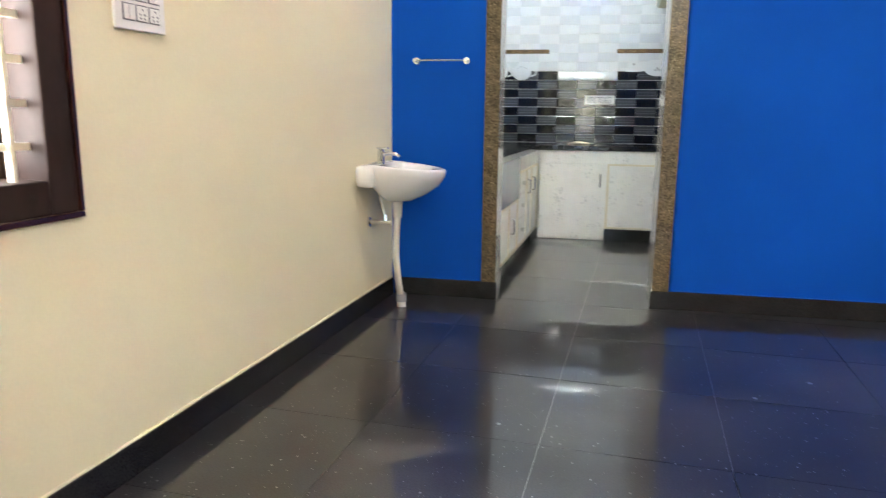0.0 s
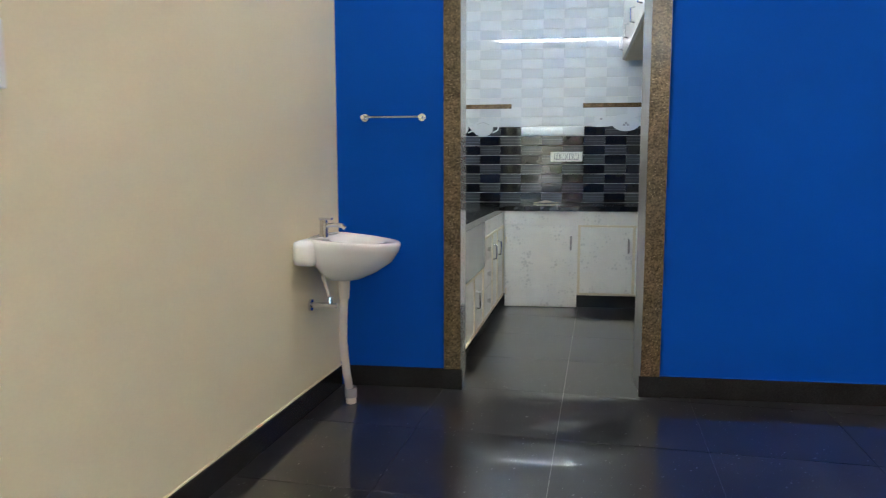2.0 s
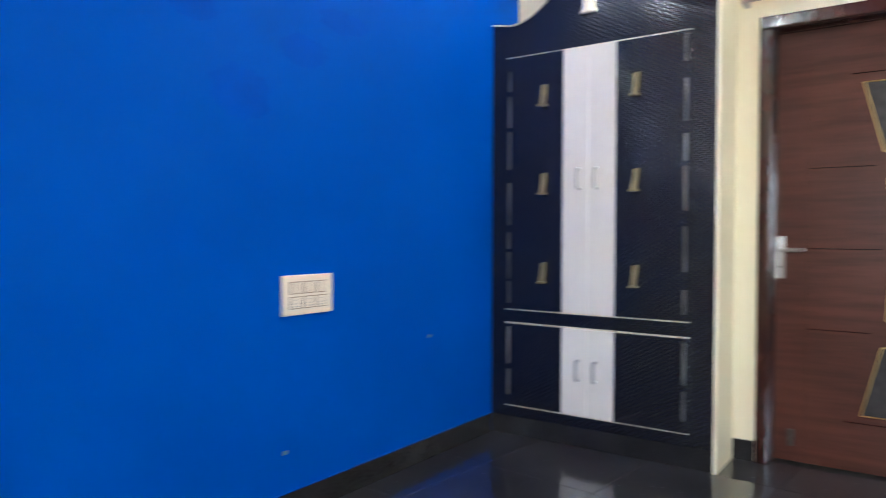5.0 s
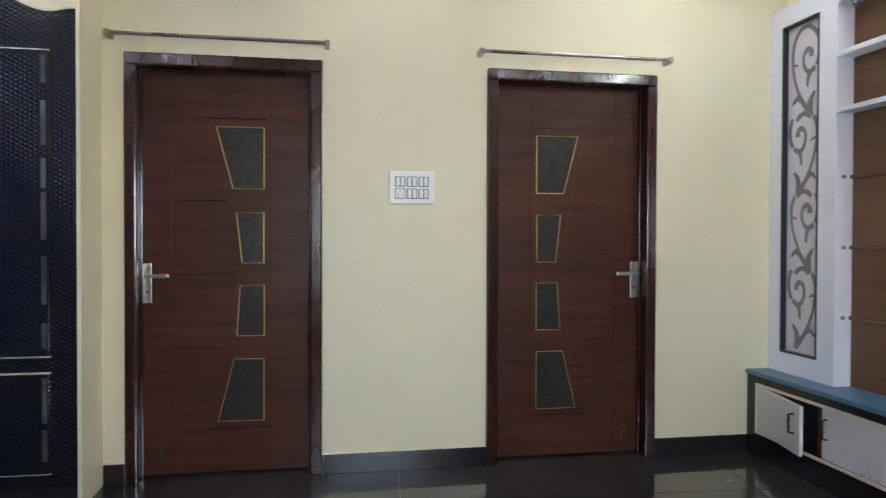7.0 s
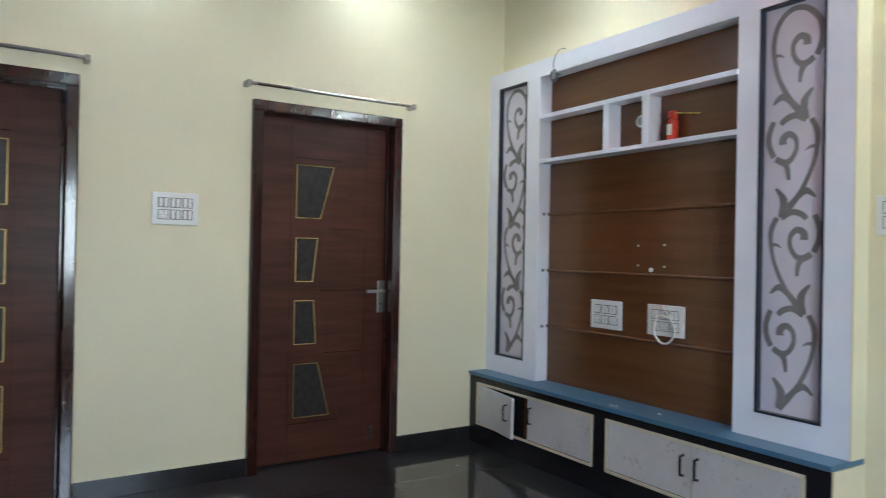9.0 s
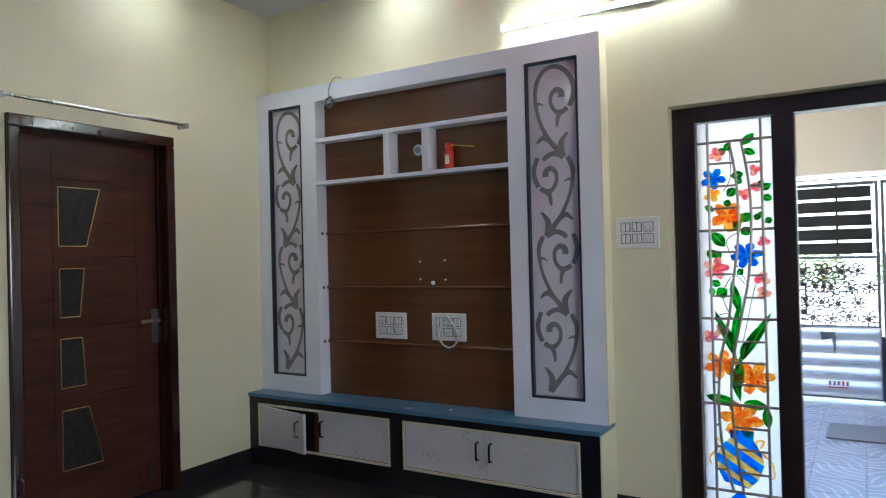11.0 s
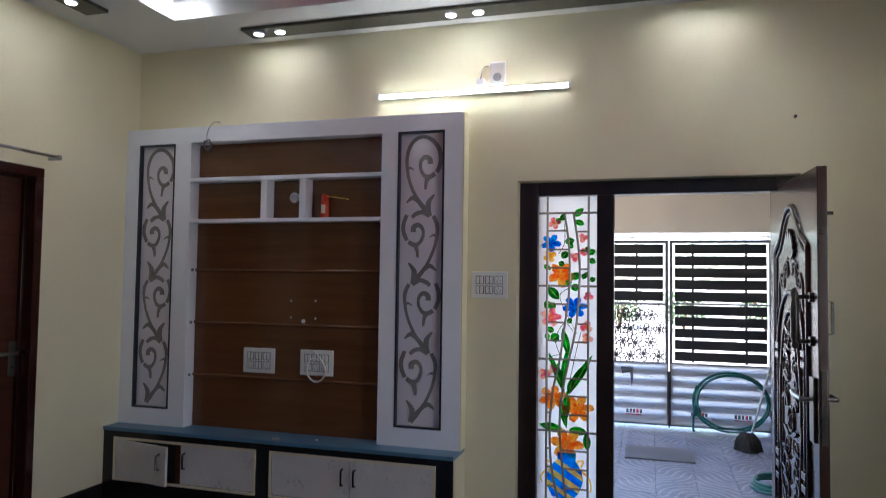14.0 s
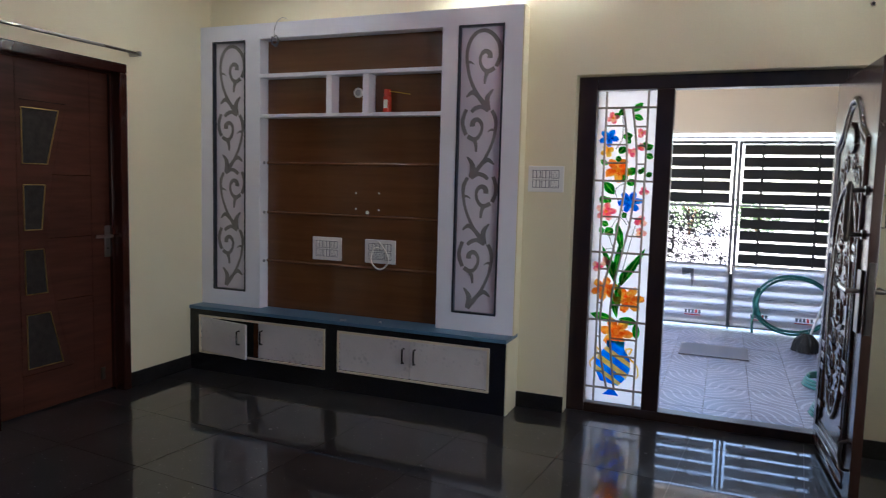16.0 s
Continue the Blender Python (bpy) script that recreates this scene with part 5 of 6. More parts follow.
def carved_door():
    M = Matrix.Translation((0.571, -4.986, 0)) @ Matrix.Rotation(radians(93.6), 4, "Z")
    t = thing("carved_door", M @ Vector((0.43, -0.02, 0.02)), "carved dark teak entrance door standing open inwards", "door")
    W, z0, z1, yo = 0.865, 0.02, 2.0, -0.042
    def put(name, bm, material=CARVED, parent=t, lab="", smooth=False):
        bm.transform(M)
        return part(name, bm, material, parent, lab, smooth)
    leaf = put("leaf", boxes([(0.003, yo, z0, W, 0.0, z1)], 0.004))
    def bead(pts, r, name="moulding"):
        bm = bmesh.new()
        tube(bm, [(u, yo - 0.001, z) for u, z in pts], r, 7)
        put(name, bm, CARVED, leaf, "", True)
    def arc(cu, cz, ru, rz, a0, a1, n=14):
        return [(cu + ru * math.cos(radians(a0 + (a1 - a0) * k / n)), cz + rz * math.sin(radians(a0 + (a1 - a0) * k / n))) for k in range(n + 1)]
    top = [(0.13, 1.66), (0.17, 1.68), (0.24, 1.72), (0.31, 1.80), (0.37, 1.855), (0.43, 1.87), (0.49, 1.855), (0.55, 1.80), (0.62, 1.72), (0.69, 1.68), (0.73, 1.66)]
    top = [tuple(q) for q in catmull(top, 3)]
    bead([(0.13, 0.16)] + top + [(0.73, 0.16), (0.13, 0.16)], 0.015)
    bead([(0.16, 0.19)] + [(0.43 + (u - 0.43) * 0.9, z - 0.035) for u, z in top] + [(0.70, 0.19), (0.16, 0.19)], 0.008)
    # lower panel
    bead([(0.13, 0.055), (0.73, 0.055), (0.73, 0.12), (0.13, 0.12), (0.13, 0.055)], 0.008)
    # oval with pilasters
    bead(arc(0.43, 0.83, 0.195, 0.53, 0, 360, 40), 0.014)
    bead(arc(0.43, 0.83, 0.165, 0.49, 0, 360, 40), 0.007)
    bead(arc(0.43, 1.17, 0.24, 0.28, 0, 180, 18), 0.012)
    for s in (-1, 1):
        u = 0.43 + s * 0.24
        for zc in (1.17, 1.12, 0.62, 0.56, 0.50, 0.30):
            put("pilaster_band", boxes([(u - 0.035, yo - 0.016, zc - 0.018, u + 0.035, yo - 0.0005, zc + 0.018)], 0.006), CARVED, leaf)
        bead([(u, 0.22), (u, 1.17)], 0.012, "pilaster")
    # palmette
    for k in range(-4, 5):
        a = radians(90 + k * 17)
        q = lens((0.43 + 0.02 * math.cos(a), 1.60 + 0.02 * math.sin(a)), (0.43 + 0.15 * math.cos(a) * (1 - abs(k) * 0.07), 1.60 + 0.16 * math.sin(a) * (1 - abs(k) * 0.04)), 0.013)
        bm = prism(bmesh.new(), [tuple(p) for p in q], "y", yo - 0.014, yo - 0.0005)
        put("palmette_leaf", bm, CARVED, leaf)
    def spiral(cu, cz, r, s, turn=1.6, a0=0.0):
        return [(cu + s * r * (1 - 0.8 * k / 22) * math.cos(a0 + turn * 6.283 * k / 22), cz + r * (1 - 0.8 * k / 22) * math.sin(a0 + turn * 6.283 * k / 22)) for k in range(23)]
    for s in (-1, 1):
        bead(spiral(0.43 + s * 0.075, 1.555, 0.05, s), 0.0065, "scroll")
        bead(spiral(0.43 + s * 0.15, 1.50, 0.045, s, 1.4, 2.0), 0.006, "scroll")
        bead([tuple(q) for q in catmull([(0.43 + s * 0.17, 1.54), (0.43 + s * 0.22, 1.47), (0.43 + s * 0.21, 1.40), (0.43 + s * 0.24, 1.36)], 4)], 0.008, "scroll")
        for j, zc in enumerate((1.20, 1.08, 0.96, 0.70, 0.58, 0.46)):
            bead(spiral(0.43 + s * 0.075, zc, 0.052, s * (1 if j % 2 else -1), 1.5, 0.8 * j), 0.0062, "scroll")
            for m in range(3):
                a = radians(200 + 45 * m + 20 * j)
                q = lens((0.43 + s * 0.085, zc - 0.01), (0.43 + s * (0.085 + 0.075 * math.cos(a)), zc - 0.01 + 0.075 * math.sin(a)), 0.0085)
                put("carved_leaf", prism(bmesh.new(), [tuple(p) for p in q], "y", yo - 0.010 - 0.001 * m, yo - 0.0005), CARVED, leaf)
            q = lens((0.43 + s * 0.02, zc + 0.05), (0.43 + s * 0.12, zc + 0.085), 0.012)
            put("carved_leaf", prism(bmesh.new(), [tuple(p) for p in q], "y", yo - 0.013, yo - 0.0005), CARVED, leaf)
    bead(arc(0.43, 0.83, 0.05, 0.06, 0, 360, 18), 0.010, "rosette_ring")
    bm = bmesh.new()
    cyl(bm, (0.43, yo - 0.0005, 0.83), (0.43, yo - 0.018, 0.83), 0.032, 0.012, 14)
    put("rosette", bm, CARVED, leaf)
    for zc in (1.28, 0.38):
        bead(arc(0.43, zc, 0.03, 0.045, 0, 360, 14), 0.009, "drop")
    # pull handle, lock and hook
    h = bmesh.new()
    lathe(h, [(0.006, 0), (0.016, 0.012), (0.011, 0.03), (0.018, 0.05), (0.017, 0.20), (0.011, 0.22), (0.017, 0.245), (0.006, 0.27)], (0.775, yo - 0.07, 1.20), 14)
    pull = put("pull_handle", h, DARK_METAL, leaf, "dark turned metal pull handle", True)
    for z in (1.235, 1.43):
        bm = bmesh.new()
        cyl(bm, (0.775, yo - 0.0005, z), (0.775, yo - 0.07, z), 0.010, n=10)
        cyl(bm, (0.775, yo - 0.0006, z), (0.775, yo - 0.012, z), 0.022, n=14)
        put("handle_post", bm, DARK_METAL, pull)
    lock = put("lock_plate", boxes([(0.765, yo - 0.012, 0.80, 0.83, yo - 0.0005, 1.08)], 0.003), DARK_METAL, leaf, "dark metal lock plate")
    bm = bmesh.new()
    tube(bm, [(0.80, yo - 0.012, 0.985), (0.80, yo - 0.055, 0.985), (0.70, yo - 0.06, 0.99), (0.665, yo - 0.058, 1.0)], 0.010, 8)
    put("lever", bm, STEEL, lock, "steel lever")
    put("edge_lock", boxes([(W + 0.0003, yo + 0.008, 0.80, W + 0.006, -0.008, 1.12)], 0.002), DARK_METAL, leaf)
    bm = bmesh.new()
    tube(bm, [(0.79, 0.0005, 0.985), (0.79, 0.05, 0.985), (0.69, 0.055, 0.985)], 0.011, 8)
    put("inner_lever", bm, DARK_METAL, leaf, "dark inner lever")
    bm = bmesh.new()
    tube(bm, [(0.80, 0.0005, 1.27), (0.80, 0.035, 1.27), (0.80, 0.035, 1.41), (0.80, 0.0005, 1.41)], 0.006, 7)
    put("inner_pull", bm, STEEL, leaf, "slim steel inner pull")
    bm = bmesh.new()
    tube(bm, [(0.80, yo - 0.001, 0.30), (0.80, yo - 0.03, 0.29), (0.80, yo - 0.035, 0.23), (0.80, yo - 0.02, 0.17), (0.80, yo - 0.001, 0.165)], 0.009, 8)
    put("lower_pull", bm, DARK_METAL, leaf, "dark bent lower pull")
    bm = bmesh.new()
    cyl(bm, (0.80, 0.0005, 1.80), (0.80, 0.04, 1.80), 0.008, n=10)
    put("bolt_stub", bm, DARK_METAL, leaf)
    for z in (0.25, 1.0, 1.75):
        bm = bmesh.new()
        cyl(bm, (-0.002, 0.006, z - 0.05), (-0.002, 0.006, z + 0.05), 0.007, n=10)
        put("hinge", bm, STEEL, leaf)
carved_door()

# ---- kitchen ----
def handle_bar(x, z, y, parent, tall=0.10):
    bm = bmesh.new()
    tube(bm, [(x, y, z + tall / 2), (x, y - 0.022, z + tall / 2 - 0.004), (x, y - 0.024, z), (x, y - 0.022, z - tall / 2 + 0.004), (x, y, z - tall / 2)], 0.0075, 8)
    part("handle", bm, STEEL, parent, "dark steel bow handle")


def kitchen_back_run():
    t = thing("kitchen_cabinet", (1.3, 2.3, 0), "ivory flowered kitchen base cabinet under the counter", "cabinet")
    y = 2.06
    part("carcass", boxes([(0.708, y + 0.02, 0.10, 1.9795, 2.615, 0.744)]), KIT_WHITE, t)
    part("apron", boxes([(0.706, y + 0.003, 0.640, 1.262, y + 0.0195, 0.744)], 0.001), KIT_WHITE, t)
    part("apron", boxes([(1.264, y + 0.003, 0.640, 1.9795, y + 0.0195, 0.744)], 0.001), KIT_WHITE, t)
    d = part("tall_door", boxes([(0.708, y, 0.004, 1.258, y + 0.0195, 0.637)], 0.002), KIT_WHITE, t, "large loose flowered door panel")
    handle_bar(1.208, 0.50, y, d)
    for z in (0.12, 0.52):
        part("hinge", boxes([(0.711, y - 0.006, z - 0.025, 0.721, y - 0.0005, z + 0.025)]), BEIGE_TRIM, d)
    d = part("cupboard_door", boxes([(1.282, y, 0.118, 1.668, y + 0.0195, 0.622)], 0.002), KIT_WHITE, t)
    handle_bar(1.637, 0.482, y, d)
    for r in ((1.262, 0.100, 1.9795, 0.116), (1.262, 0.624, 1.9795, 0.639), (1.262, 0.1165, 1.280, 0.6235), (1.670, 0.1165, 1.688, 0.6235)):
        part("trim_bead", boxes([(r[0], y - 0.006, r[1], r[2], y + 0.0195, r[3])], 0.003), BEIGE_TRIM, t, "beige edging bead")
    part("cupboard_door", boxes([(1.69, y, 0.118, 1.979, y + 0.0195, 0.622)], 0.002), KIT_WHITE, t)
    part("plinth", boxes([(1.262, y + 0.04, 0.0, 1.9795, y + 0.055, 0.0995)]), SKIRT, t, "black plinth")
kitchen_back_run()

KM = Matrix.Translation((0.70, 2.06, 0)) @ Matrix.Rotation(radians(-4.3), 4, "Z")
def kitchen_left_run():
    t = thing("kitchen_cabinet", (0.35, 1.2, 0), "ivory flowered kitchen drawer cabinet beside the sink", "cabinet")
    def put(name, bm, material, parent=t, lab=""):
        bm.transform(KM)
        return part(name, bm, material, parent, lab)
    put("carcass", boxes([(-0.47, -1.76, 0.10, -0.02, 0.0, 0.744)]), KIT_WHITE)
    put("plinth", boxes([(-0.45, -1.76, 0.0, -0.05, -0.005, 0.0995)]), SKIRT, t, "black plinth")
    put("apron", boxes([(-0.0195, -1.06, 0.640, -0.002, -0.01, 0.744)], 0.001), KIT_WHITE)
    put("sink_apron", boxes([(-0.0195, -1.75, 0.46, 0.012, -1.07, 0.744)], 0.004), STEEL_GREY, t, "grey polished apron below the sink")
    def front(name, a, b, z0, z1, knob=None):
        d = put(name, boxes([(-0.0195, a, z0, 0.0, b, z1)], 0.002), KIT_WHITE)
        if knob == "knob":
            bm = bmesh.new()
            cyl(bm, (0.0005, (a + b) / 2, (z0 + z1) / 2), (0.022, (a + b) / 2, (z0 + z1) / 2), 0.012, 0.018, 14)
            put("knob", bm, CHROME, d, "chrome knob")
        elif knob:
            bm = bmesh.new()
            h = 0.05
            tube(bm, [(0.0, knob[0], knob[1] + h), (0.022, knob[0], knob[1] + h * 0.9), (0.024, knob[0], knob[1]), (0.022, knob[0], knob[1] - h * 0.9), (0.0, knob[0], knob[1] - h)], 0.007, 8)
            put("handle", bm, CHROME, d, "chrome bow handle")
    front("cupboard_door", -0.40, -0.08, 0.118, 0.622, (-0.36, 0.50))
    front("cupboard_door", -0.655, -0.42, 0.118, 0.622, (-0.60, 0.50))
    for z0, z1 in ((0.118, 0.30), (0.305, 0.47), (0.475, 0.622)):
        front("drawer", -1.055, -0.675, z0, z1, "knob")
    front("sink_door", -1.40, -1.09, 0.118, 0.44, (-1.33, 0.30))
    front("sink_door", -1.735, -1.42, 0.118, 0.44)
    for a, b, z0, z1 in ((-1.75, -0.06, 0.100, 0.116), (-1.06, -0.06, 0.624, 0.639), (-0.672, -0.657, 0.1165, 0.6235), (-0.418, -0.402, 0.1165, 0.6235), (-0.078, -0.062, 0.1165, 0.6235), (-1.087, -1.058, 0.1165, 0.6235), (-1.418, -1.402, 0.1165, 0.44), (-1.75, -1.09, 0.442, 0.458)):
        put("trim_bead", boxes([(-0.0195, a, z0, 0.006, b, z1)], 0.003), BEIGE_TRIM, t, "beige edging bead")
kitchen_left_run()


def counter():
    t = thing("kitchen_worktop", (0.8, 2.1, 0.745), "black polished granite kitchen worktop", "worktop")
    part("back_slab", boxes([(0.1215, 2.045, 0.7445, 1.9795, 2.617, 0.784)], 0.003), COUNTER, t)
    bm = boxes([(-0.46, -1.76, 0.7445, 0.012, -0.018, 0.784)], 0.003)
    bm.transform(KM)
    part("side_slab", bm, COUNTER, t)
counter()
bm = bmesh.new()
tube(bm, [(1.12, 2.42, 0.790), (1.02, 2.40, 0.800), (0.92, 2.38, 0.790)], [0.004, 0.012, 0.004], 7)
tagged(part("wooden_scrap", bm, BEIGE_TRIM), "small pale wooden scrap lying on the worktop", "scrap")


def upper_cabinet():
    t = thing("wall_cabinet", (1.78, 1.4, 1.93), "ivory kitchen wall cabinet above the worktop", "cabinet")
    m = Matrix.Translation((1.635, 2.6, 0)) @ Matrix.Rotation(radians(-3.0), 4, "Z")
    def put(name, bm, material, parent=t, lab=""):
        bm.transform(m)
        return part(name, bm, material, parent, lab)
    put("carcass", boxes([(0.0, -2.2, 1.93, 0.30, 0.0, 2.75)]), BEIGE_TRIM)
    for k in range(4):
        d = put("cabinet_door", boxes([(-0.02, -2.19 + k * 0.547, 1.935, -0.0005, -1.65 + k * 0.547, 2.74)], 0.002), KIT_WHITE)
        bm = bmesh.new()
        y = -1.70 + k * 0.547
        tube(bm, [(-0.02, y, 2.10), (-0.045, y, 2.095), (-0.045, y, 2.01), (-0.02, y, 2.005)], 0.007, 8)
        put("handle", bm, CHROME, d, "chrome bow handle")
upper_cabinet()


# ---- porch and street ----
structure("ground", boxes([(-400, -400, -0.4, 400, -9.3, -0.16)]), STREET, "pale concrete street")
structure("porch_floor", boxes([(-0.4, -9.3, -0.3, 4.8, YS - 0.2005, -0.106)]), JOINT, "grey patterned porch tiles")
# The roof slab is out of view, added to keep sun off the porch.
structure("unseen_porch_roof", boxes([(-0.5, -9.2, 2.8, 4.9, YS - 0.2005, 2.95)]), PORCH_WALL)
structure("porch_beam", boxes([(-0.5, -9.0, 2.045, 4.9, -8.82, 2.7995)]), PORCH_WALL, "beige painted beam above the gate")
structure("porch_wall_west", boxes([(-0.45, -9.3, -0.3, -0.015, YS - 0.2005, 2.7995)]), PORCH_WALL)
structure("porch_wall_east", boxes([(4.9, -9.3, -0.3, 5.1, YS - 0.2005, 0.5)]), PORCH_WALL)


def gate():
    t = thing("gate", (1.2, -8.9, -0.1), "double metal gate with black slats and printed sheets", "gate")
    y = -8.90
    def bars(leaf, rows, material=GATE_FRAME, name="frame_bar"):
        for a, c, b, d in rows:
            part(name, boxes([(a, y - 0.018, c, b, y + 0.018, d)], 0.003), material, leaf)
    def slats(leaf, a, b, z0, z1, n):
        h = (z1 - z0) / n
        for k in range(n):
            part("slat", boxes([(a, y - 0.004, z0 + k * h + 0.016, b, y + 0.006, z0 + (k + 1) * h - 0.010)], 0.001), GATE_SLAT, leaf)
        for f in (0.22, 0.80):
            xx = a + (b - a) * f
            part("slat_strap", boxes([(xx - 0.012, y + 0.0065, z0, xx + 0.012, y + 0.012, z1)]), GATE_SLAT, leaf)
    for name, a, b in (("right_leaf", -0.006, 1.038), ("left_leaf", 1.052, 2.45)):
        leaf = part(name, boxes([(a, y - 0.02, -0.08, a + 0.032, y + 0.02, 1.962)], 0.003), GATE_FRAME, t, "grey steel gate leaf")
        part("stile", boxes([(b - 0.032, y - 0.02, -0.08, b, y + 0.02, 1.962)], 0.003), GATE_FRAME, leaf)
        bars(leaf, [(a + 0.033, 1.93, b - 0.033, 1.962), (a + 0.033, -0.08, b - 0.033, -0.045), (a + 0.033, 0.585, b - 0.033, 0.612)])
        if name == "right_leaf":
            bars(leaf, [(a + 0.033, 1.252, b - 0.033, 1.272)])
            slats(leaf, a + 0.055, b - 0.055, 0.62, 1.252, 5)
            slats(leaf, a + 0.055, b - 0.055, 1.272, 1.93, 5)
        else:
            bars(leaf, [(a + 0.033, 1.240, b - 0.033, 1.265)])
            slats(leaf, a + 0.055, b - 0.055, 1.27, 1.93, 5)
            # laser-cut blossoms
            rng = random.Random(7)
            bm = bmesh.new()
            def ring(cx, cz, r, w, n=10):
                o = [bm.verts.new((cx + r * math.cos(6.28319 * k / n), y, cz + r * math.sin(6.28319 * k / n))) for k in range(n)]
                i = [bm.verts.new((cx + (r - w) * math.cos(6.28319 * k / n), y, cz + (r - w) * math.sin(6.28319 * k / n))) for k in range(n)]
                for k in range(n):
                    bm.faces.new((o[k], o[(k + 1) % n], i[(k + 1) % n], i[k]))
            for u in range(9):
                for v in range(4):
                    cx = a + 0.11 + u * 0.148 + (0.074 if v % 2 else 0) + rng.uniform(-0.02, 0.02)
                    cz = 0.685 + v * 0.145 + rng.uniform(-0.015, 0.015)
                    if cx > b - 0.09:
                        continue
                    size = rng.uniform(0.85, 1.15)
                    ring(cx, cz, 0.026 * size, 0.025 * size, 8)
                    turn = rng.uniform(0, 1)
                    for k in range(6):
                        aa = turn + 6.28319 * k / 6
                        ring(cx + 0.055 * size * math.cos(aa), cz + 0.055 * size * math.sin(aa), 0.031 * size, 0.0125, 9)
            cut = part("blossom_screen", bm, GATE_SLAT, leaf, "black laser-cut blossom screen")
            part("letter_flap", boxes([(1.66, y + 0.0005, 0.72, 1.76, y + 0.02, 0.76), (1.66, y + 0.0005, 0.98, 1.76, y + 0.02, 1.02), (1.66, y + 0.0005, 0.7605, 1.68, y + 0.02, 0.9795), (1.74, y + 0.0005, 0.7605, 1.76, y + 0.02, 0.9795), (1.6805, y + 0.0005, 0.86, 1.7395, y + 0.02, 0.88)]), GATE_SLAT, leaf)
        # slats behind the sheet, and the sheet itself
        for k in range(5):
            z = -0.03 + k * 0.125
            part("back_slat", boxes([(a + 0.035, y - 0.016, z, b - 0.035, y - 0.006, z + 0.085)]), GATE_SLAT, leaf)
        sheet = part("printed_sheet", boxes([(a + 0.012, y + 0.0215, -0.062, b - 0.012, y + 0.024, 0.60)]), SHEET, leaf, "translucent white printed sheet")
        for k in range(4):
            zz = 0.15 + 0.1 * k
            for j in range(4):
                xx = a + 0.14 + j * 0.22
                if xx + 0.14 < b - 0.03:
                    part("print_line", boxes([(xx, y + 0.0243, zz, xx + 0.12, y + 0.0248, zz + 0.004)]), PRINT_GREY, sheet)
        for cx in ((0.30, 0.74) if name == "right_leaf" else (1.42, 2.1)):
            for j in range(5):
                part("print_mark", boxes([(cx - 0.09 + j * 0.036, y + 0.0243, 0.045, cx - 0.065 + j * 0.036, y + 0.0249, 0.085)]), RED_PRINT if j == 1 else DARK_PRINT, sheet)
            part("print_mark", boxes([(cx - 0.085, y + 0.0243, 0.022, cx + 0.085, y + 0.0249, 0.031)]), RED_PRINT, sheet)
        if name == "left_leaf":
            bm = prism(bmesh.new(), [(1.43, 0.545), (1.56, 0.55), (1.545, 0.47), (1.46, 0.49), (1.44, 0.33), (1.425, 0.43)], "y", y + 0.0243, y + 0.0252)
            part("torn_patch", bm, DARK_PRINT, sheet, "dark torn patch")
    part("latch", boxes([(1.026, y + 0.0205, 0.22, 1.064, y + 0.034, 0.46)], 0.004), GATE_SLAT, t)
    part("top_rail", boxes([(-0.006, y - 0.012, 1.992, 2.45, y + 0.012, 2.004)], 0.003), GATE_FRAME, t)
    part("drop_rod", boxes([(1.037, y + 0.0345, -0.095, 1.053, y + 0.048, 0.52)], 0.003), GATE_SLAT, t)
gate()


def hose_coil():
    pts = []
    for k in range(70):
        a = 6.28319 * k / 32 + 2.6
        g = 1 - 0.05 * (k / 32)
        pts.append((0.42 - 0.385 * g * math.cos(a), -8.80 + 0.06 * math.sin(a * 0.5) + 0.0004 * k, 0.235 + 0.315 * g * math.sin(a)))
    pts = [(0.80, -8.70, -0.085), (0.805, -8.73, 0.05)] + pts
    bm = bmesh.new()
    tube(bm, catmull(pts, 2), 0.013, 8)
    ob = part("garden_hose", bm, HOSE, None, "", True)
    tagged(ob, "green garden hose coiled upright against the gate", "hose", "garden hose coils")
    for cx, cy, r in ((0.29, -5.95, 0.23), (0.27, -6.75, 0.22)):
        bm = bmesh.new()
        tube(bm, [(cx + r * (1 - 0.05 * k / 20) * math.cos(6.28319 * k / 20), cy + r * (1 - 0.05 * k / 20) * math.sin(6.28319 * k / 20), -0.086 + 0.022 * k / 20) for k in range(62)], 0.013, 8)
        tagged(part("garden_hose", bm, HOSE, None, "", True), "green garden hose coiled flat on the porch tiles", "hose", "garden hose coils")
hose_coil()


def mop():
    t = thing("mop", (0.36, -8.0, -0.1), "dark string mop with aluminium pole leaning outside", "mop")
    bm = bmesh.new()
    cyl(bm, (0.34, -8.04, -0.02), (0.05, -8.45, 0.80), 0.011, n=10)
    part("pole", bm, ALU, t)
    rng = random.Random(3)
    bm = bmesh.new()
    for k in range(110):
        a = rng.uniform(0, 6.283)
        r = rng.uniform(0.05, 0.13)
        z = 0.03 + rng.uniform(-0.02, 0.03)
        tube(bm, [(0.345, -8.03, z), (0.35 + 0.45 * r * math.cos(a), -8.02 + 0.45 * r * math.sin(a), z + 0.012), (0.35 + 0.9 * r * math.cos(a), -8.02 + 0.9 * r * math.sin(a), z - 0.05), (0.35 + r * math.cos(a + 0.2), -8.02 + r * math.sin(a + 0.2), -0.088)], 0.010, 5)
    ob = part("mop_head", bm, MOP, t, "dark yarn mop head")
mop()
tagged(part("floor_lid", boxes([(0.862, -7.87, -0.0995, 1.466, -7.36, -0.088)], 0.004), LID), "flat grey inspection cover on the porch tiles", "floor cover")
bm = boxes([(0.0, 0.0, 0.0, 0.02, 0.34, 0.62)], 0.004)
